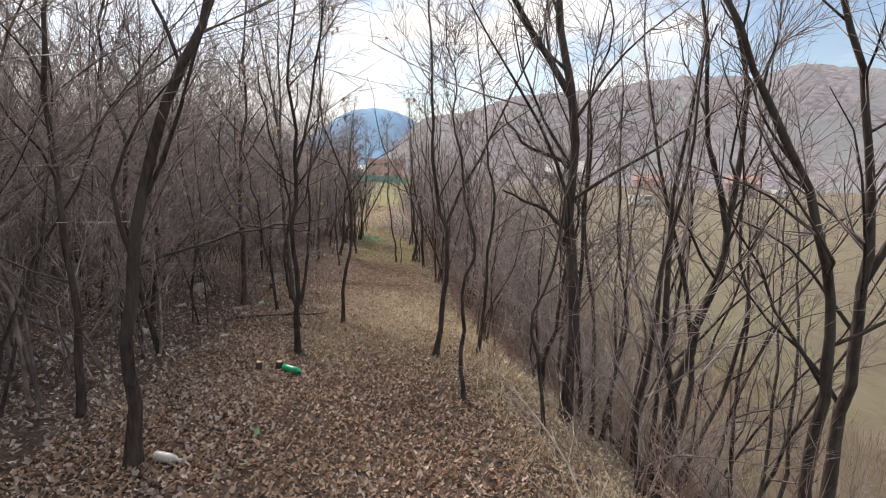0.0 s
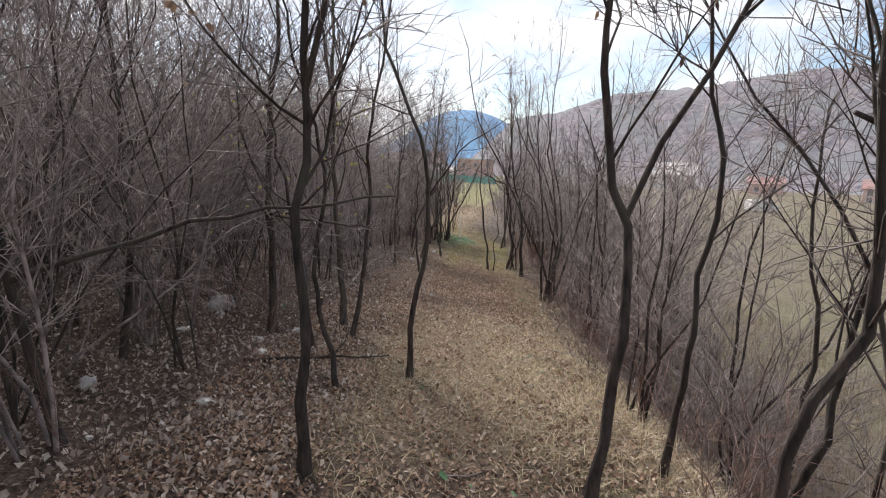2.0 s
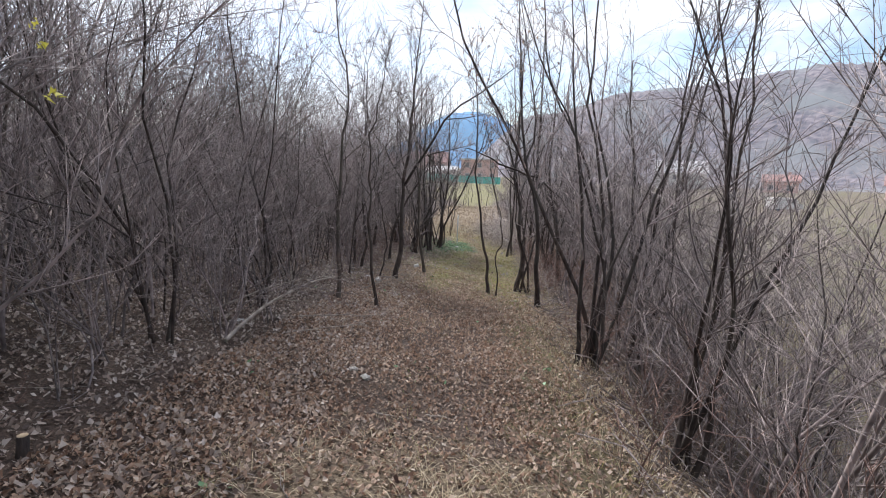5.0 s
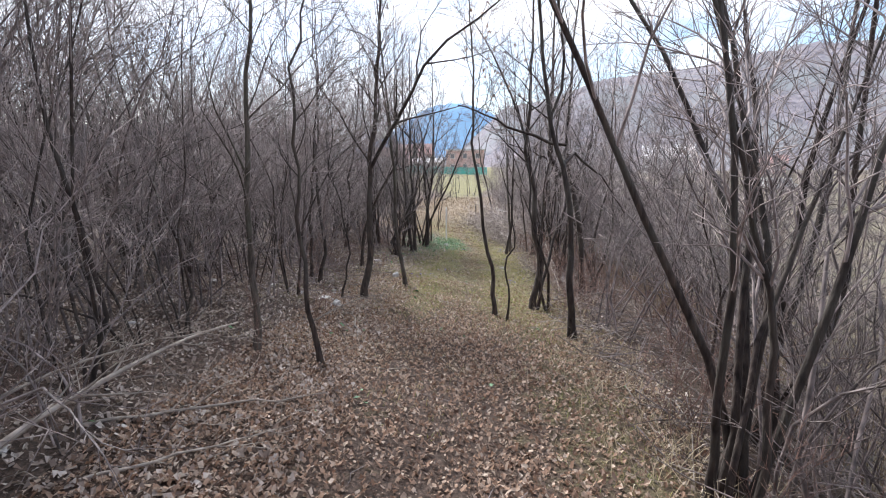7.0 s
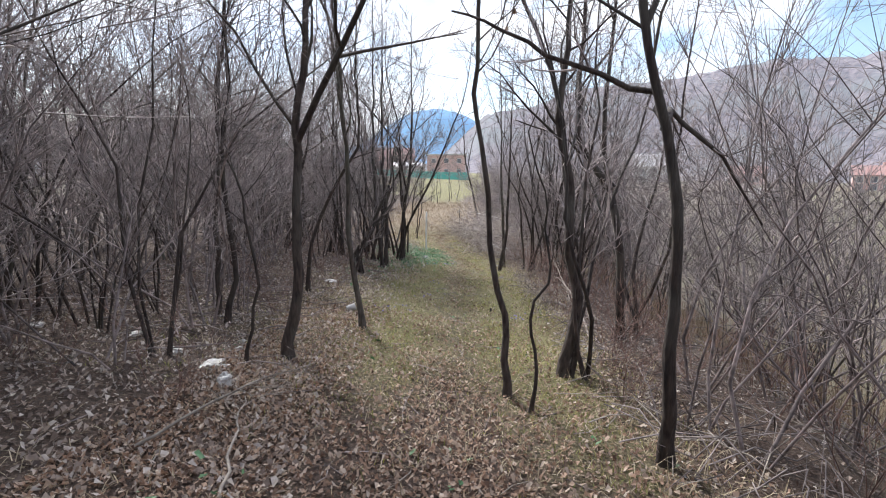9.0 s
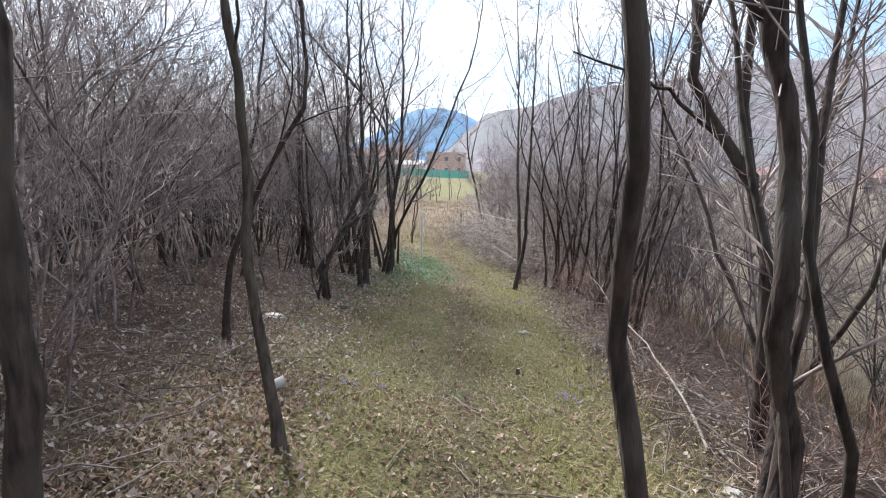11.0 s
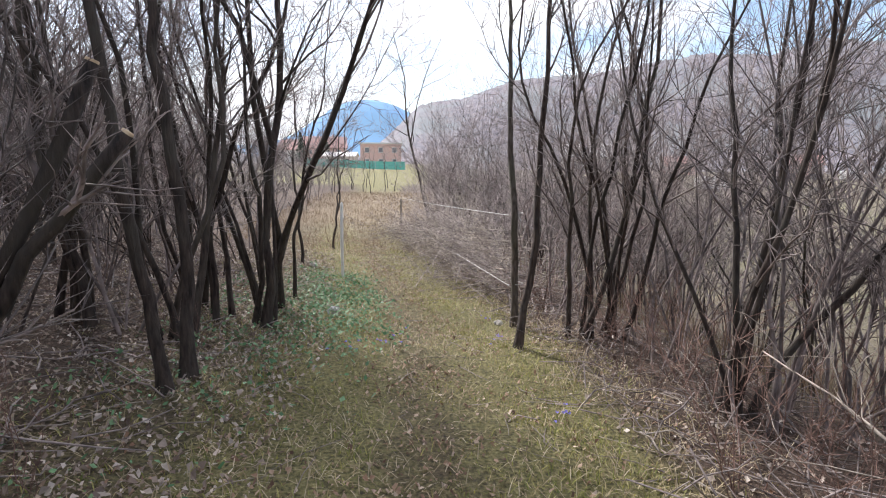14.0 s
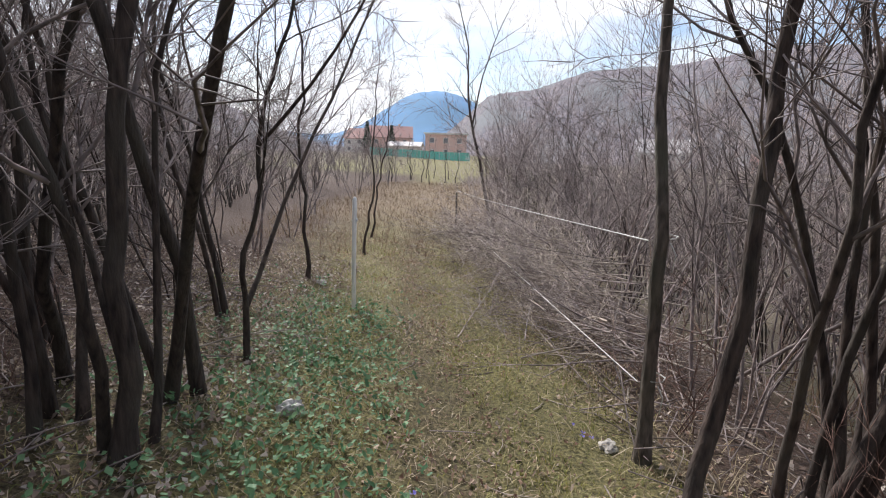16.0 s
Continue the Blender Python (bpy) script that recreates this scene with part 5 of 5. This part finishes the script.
def brush_pile():
    """A heap of cut branches beside the path."""
    heap = new("brush_pile")
    heap.location = (-1.9, 31.0, z_at(-1.9, 31.0))
    rng = random.Random(77)
    shapes = []
    for k in range(14):
        tb = Tubes()
        ln = rng.uniform(1.2, 2.6)
        pts = curve_points(rng, (-ln / 2, 0, 0), (1, 0, 0.02), ln, 6, 0.09, 0)
        r0 = rng.uniform(0.005, 0.012)
        radii = [r0 * (1 - 0.8 * i / 6) for i in range(7)]
        tb.add(pts, radii, 5)
        for _ in range(4):
            p, d, rr = at_share(pts, radii, rng.uniform(0.2, 0.9))
            limb_on(rng, tb, tb, p, side_way(rng, d, 0.5), rr * 0.6, rng.uniform(0.5, 1.0), 1, 7, 0.35, 3, 0.12, 0, False)
        shapes.append([mesh_of("branch", tb.v, tb.f, DEADWOOD), mesh_of("branch", tb.v, tb.f, TWIG)])
    for k in range(290):
        s = rng.random()
        py = -2.7 + 8.4 * s
        half = 0.95 * (1 - 0.25 * s)
        side = rng.gauss(0, 0.5) * half
        px = side - 0.2 - 0.2 * py
        wx, wy = heap.location.x + px, heap.location.y + py
        top = 0.85 * math.exp(-(side / 0.85) ** 2) * math.sin(min(max((s + 0.08) / 1.1, 0), 1) * 3.14) ** 0.6
        g = z_at(wx, wy) - heap.location.z
        ob = part("branch", shapes[k % 14][0 if rng.random() < 0.3 or k > 262 else 1], None, heap)
        ob.matrix_basis = pose(px, py, g + 0.03 + top * (rng.random() ** 0.7 if k < 240 else 1.05), rng.uniform(0, 360), rng.gauss(0, 7), rng.gauss(112, 32) if k < 240 else rng.gauss(150, 20))
    return tagged(heap, "heap of cut bare branches beside the path", "brush pile")


brush_pile()


def string_fence():
    stake = new("stake")
    sx, sy = -4.10, 29.2
    stake.location = (sx, sy, z_at(sx, sy))
    tb = Tubes()
    tb.add([Vector((0, 0, -0.1)), Vector((0.0, 0, 0.5)), Vector((0.015, 0, 1.22)), Vector((0.016, 0, 1.25))], [0.025, 0.025, 0.025, 0.01], 8)
    part("rod", tb, STAKE, stake)
    clip = Tubes()
    clip.add([Vector((0.012, -0.02, 1.0)), Vector((0.012, 0.03, 1.0))], [0.03, 0.03], 6)
    part("clip", clip, STAKE, stake)
    tagged(stake, "thin white plastic fence stake in the grass", "stake")
    for z0, z1, sag in ((1.32, 1.15, 0.03), (0.50, 0.45, 0.02)):
        a = Vector((-1.64 - 0.06 - 0.025 * z0, 26.8, z_at(-1.64, 26.8) + z0))
        b = Vector((-3.80, 37.9, z_at(-3.80, 37.9) + z1))
        tb = Tubes()
        pts = [a.lerp(b, i / 12) - a - Vector((0, 0, sag * math.sin(i / 12 * 3.14))) for i in range(13)]
        loop = [Vector((0.10 + 0.058 * math.cos(w), 0.02 + 0.058 * math.sin(w), 0.004 * w)) for w in (3.1, 4.2, 5.2, 6.3, 7.4, 8.4, 9.4)]
        tb.add(pts, [0.0035] * 13, 5)
        s = new("string")
        s.location = a
        part("line", tb, STRING, s)
        kn = Tubes()
        kn.add(loop, [0.004] * 7, 5)
        part("loop", kn, STRING, s)
        tl = Tubes()
        tl.add([Vector((0.1, -0.045, 0)), Vector((0.13, -0.06, -0.06)), Vector((0.12, -0.06, -0.16))], [0.0035, 0.003, 0.003], 4)
        part("tail", tl, STRING, s)
        tagged(s, "white fence string tied round a tree trunk", "string", "fence strings")
    post = new("wooden_post")
    post.location = (-3.80, 37.93, z_at(-3.80, 37.93))
    tb = Tubes()
    tb.add([Vector((0, 0, -0.1)), Vector((0.01, 0, 0.6)), Vector((0.0, 0, 1.1))], [0.03, 0.028, 0.026], 7)
    part("shaft", tb, BARK_GREY, post)
    tagged(post, "thin weathered wooden fence post", "post")


string_fence()


def crumpled(name, x, y, size, mat, seed, label, category, flat=0.5):
    """A crumpled bag or rag: a dented, folded lump."""
    rng = random.Random(seed)
    bm = bmesh.new()
    bmesh.ops.create_icosphere(bm, subdivisions=3, radius=0.5)
    for v in bm.verts:
        c = v.co.copy()
        k = 1 + 0.5 * noise.noise(c * 3.1 + Vector((seed, 0, 0))) + 0.28 * noise.noise(c * 8 + Vector((0, seed, 0)))
        v.co = Vector((c.x * k * size[0], c.y * k * size[1], max(c.z * k, -0.3) * size[2]))
    ob = new(name)
    ob.matrix_world = pose(x, y, z_at(x, y) + 0.27 * size[2], 0, 0, rng.uniform(0, 360))
    part("body", bm, mat, ob)
    return tagged(ob, label, category)


def bottle(x, y, turn, mat, label, length=0.24, r=0.036):
    ob = new("bottle")
    ob.matrix_world = pose(x, y, z_at(x, y) + r + 0.008, 90, 0, turn)
    tb = Tubes()
    prof = [(0, 0.6), (0.03, 1), (0.3, 1), (0.34, 0.93), (0.38, 1), (0.62, 1), (0.8, 0.72), (0.9, 0.38), (0.93, 0.36), (0.94, 0.42), (1.0, 0.42)]
    tb.add([Vector((0, 0, length * a)) for a, b in prof], [r * b for a, b in prof], 14)
    part("body", tb, mat, ob)
    cap = Tubes()
    cap.add([Vector((0, 0, length)), Vector((0, 0, length * 1.08))], [r * 0.46, r * 0.44], 12)
    part("cap", cap, WHITE_PLASTIC, ob)
    return tagged(ob, label, "bottle", "littered bottles")


def cup(x, y, turn):
    ob = new("plastic_cup")
    ob.matrix_world = pose(x, y, z_at(x, y) + 0.045, 78, 0, turn)
    tb = Tubes()
    tb.add([Vector((0, 0, 0)), Vector((0, 0, 0.11)), Vector((0, 0, 0.112)), Vector((0, 0, 0.109)), Vector((0, 0, 0.01))], [0.036, 0.046, 0.049, 0.043, 0.033], 16)
    part("body", tb, WHITE_PLASTIC, ob)
    return tagged(ob, "white plastic cup littered at a tree foot", "cup")


bottle(-1.52, 4.68, 62, GREEN_PLASTIC, "green plastic bottle lying in dead leaves")
bottle(-1.73, 2.86, 75, WHITE_PLASTIC, "pale plastic bottle lying in dead leaves", 0.18, 0.03)
bottle(-2.85, 8.03, 30, GREEN_PLASTIC, "small green plastic bottle among leaves", 0.12, 0.026)
cup(-3.66, 19.5, 120)
BAG = "crumpled dirty white plastic bag on leaf litter"
crumpled("plastic_bag", -4.06, 5.32, (0.30, 0.22, 0.2), WHITE_PLASTIC, 3, BAG, "litter")
crumpled("plastic_bag", -3.73, 6.14, (0.12, 0.10, 0.1), WHITE_PLASTIC, 4, BAG, "litter")
crumpled("plastic_bag", -4.17, 8.55, (0.34, 0.24, 0.24), WHITE_PLASTIC, 5, BAG, "litter")
crumpled("plastic_bag", -2.94, 8.06, (0.14, 0.10, 0.06), WHITE_PLASTIC, 6, BAG, "litter")
crumpled("plastic_bag", -3.67, 16.59, (0.13, 0.11, 0.11), WHITE_PLASTIC, 7, BAG, "litter")
crumpled("plastic_bag", -3.98, 16.92, (0.24, 0.13, 0.05), WHITE_PLASTIC, 8, BAG, "litter")
crumpled("plastic_bag", -4.60, 21.58, (0.26, 0.15, 0.07), WHITE_PLASTIC, 9, BAG, "litter")
crumpled("plastic_bag", -3.71, 26.6, (0.13, 0.10, 0.11), WHITE_PLASTIC, 10, "pale crumpled plastic among green ground cover", "litter")
rng_l = random.Random(5)
for k in range(26):
    ly, lu = rng_l.uniform(3, 18), rng_l.uniform(-4.6, -1.9)
    s = rng_l.uniform(0.05, 0.16)
    crumpled("paper_scrap", float(centre(ly)) + lu, ly, (s, s * 0.7, s * 0.4), WHITE_PLASTIC, 40 + k, "scrap of dirty white litter in leaves", "litter")
STONE_LABEL = "small pale rough stone lying on the ground"
for k, (sx, sy, ss) in enumerate(((-1.81, 26.9, 0.1), (-1.71, 22.3, 0.09), (-4.8, 30.1, 0.12), (-2.04, 11.2, 0.07), (-2.2, 11.35, 0.06), (-0.65, 19.0, 0.09))):
    crumpled("stone", sx, sy, (ss * 1.3, ss, ss * 0.6), STONE, 90 + k, STONE_LABEL, "stone")


def stump(x, y, r, h, seed):
    ob = new("cut_stump")
    ob.location = (x, y, z_at(x, y) - 0.03)
    tb = Tubes()
    tb.add([Vector((0, 0, 0)), Vector((0.005, 0, h * 0.4)), Vector((0.01, 0.005, h))], [r * 1.3, r, r * 0.95], 9)
    part("stub", tb, BARK, ob)
    tp = Tubes()
    tp.add([Vector((0.01, 0.005, h)), Vector((0.01, 0.005, h + 0.003))], [r * 0.85, r * 0.83], 9)
    part("cut_face", tp, CUT_WOOD, ob)
    return tagged(ob, "short dark cut stump standing in leaves", "stump", "cut stumps")


stump(-1.77, 4.68, 0.03, 0.12, 1)
stump(-1.60, 4.77, 0.035, 0.10, 2)
stump(-3.23, 9.35, 0.03, 0.14, 3)
stump(-1.83, 20.83, 0.018, 0.08, 4)


def blossoms():
    """Yellow buds in small clusters along the low limbs of one tree."""
    rng = random.Random(9)
    v, f = [], []
    for k in range(46):
        c = Vector((rng.uniform(-0.9, 1.2), rng.uniform(-0.4, 1.2), rng.uniform(1.1, 2.6)))
        for _ in range(9):
            p = c + Vector((rng.gauss(0, 0.012), rng.gauss(0, 0.012), rng.gauss(0, 0.012)))
            o = len(v)
            for _ in range(3):
                v.append(tuple(p + Vector((rng.gauss(0, 0.008), rng.gauss(0, 0.008), rng.gauss(0, 0.008)))))
            f.append((o, o + 1, o + 2))
    part("blossom", mesh_of("blossom", v, f, YELLOW, False), None, budding, "small yellow blossom clusters")


blossoms()


def violets(x, y, n, seed):
    rng = random.Random(seed)
    ob = new("violet_flower")
    ob.location = (x, y, z_at(x, y))
    for k in range(n):
        px, py, pz = rng.gauss(0, 0.07), rng.gauss(0, 0.07), rng.uniform(0.05, 0.10)
        v, f = [(px, py, pz - 0.006)], []
        for i in range(5):
            w = 6.283 * i / 5 + rng.random()
            o = len(v)
            v.append((px + 0.016 * math.cos(w - 0.4), py + 0.016 * math.sin(w - 0.4), pz))
            v.append((px + 0.016 * math.cos(w + 0.4), py + 0.016 * math.sin(w + 0.4), pz + 0.004))
            f.append((0, o, o + 1))
        part("bloom", mesh_of("bloom", v, f, VIOLET, False), None, ob)
        tb = Tubes()
        tb.add([Vector((px, py, 0)), Vector((px, py, pz - 0.006))], [0.0015, 0.0012], 3)
        part("stalk", tb, GREEN, ob)
    return tagged(ob, "small violet flowers in the grass", "flower", "violets in the grass")


for k, (vx, vy) in enumerate(((-2.95, 25.85), (-3.05, 25.45), (-3.3, 25.2), (-3.0, 19.9), (-3.25, 19.6), (-1.45, 20.1), (-1.3, 20.3), (-2.9, 21.0), (-1.7, 24.2), (-2.0, 26.9), (-2.95, 22.6), (-1.9, 25.9))):
    violets(vx, vy, 4 + k % 3, 70 + k)
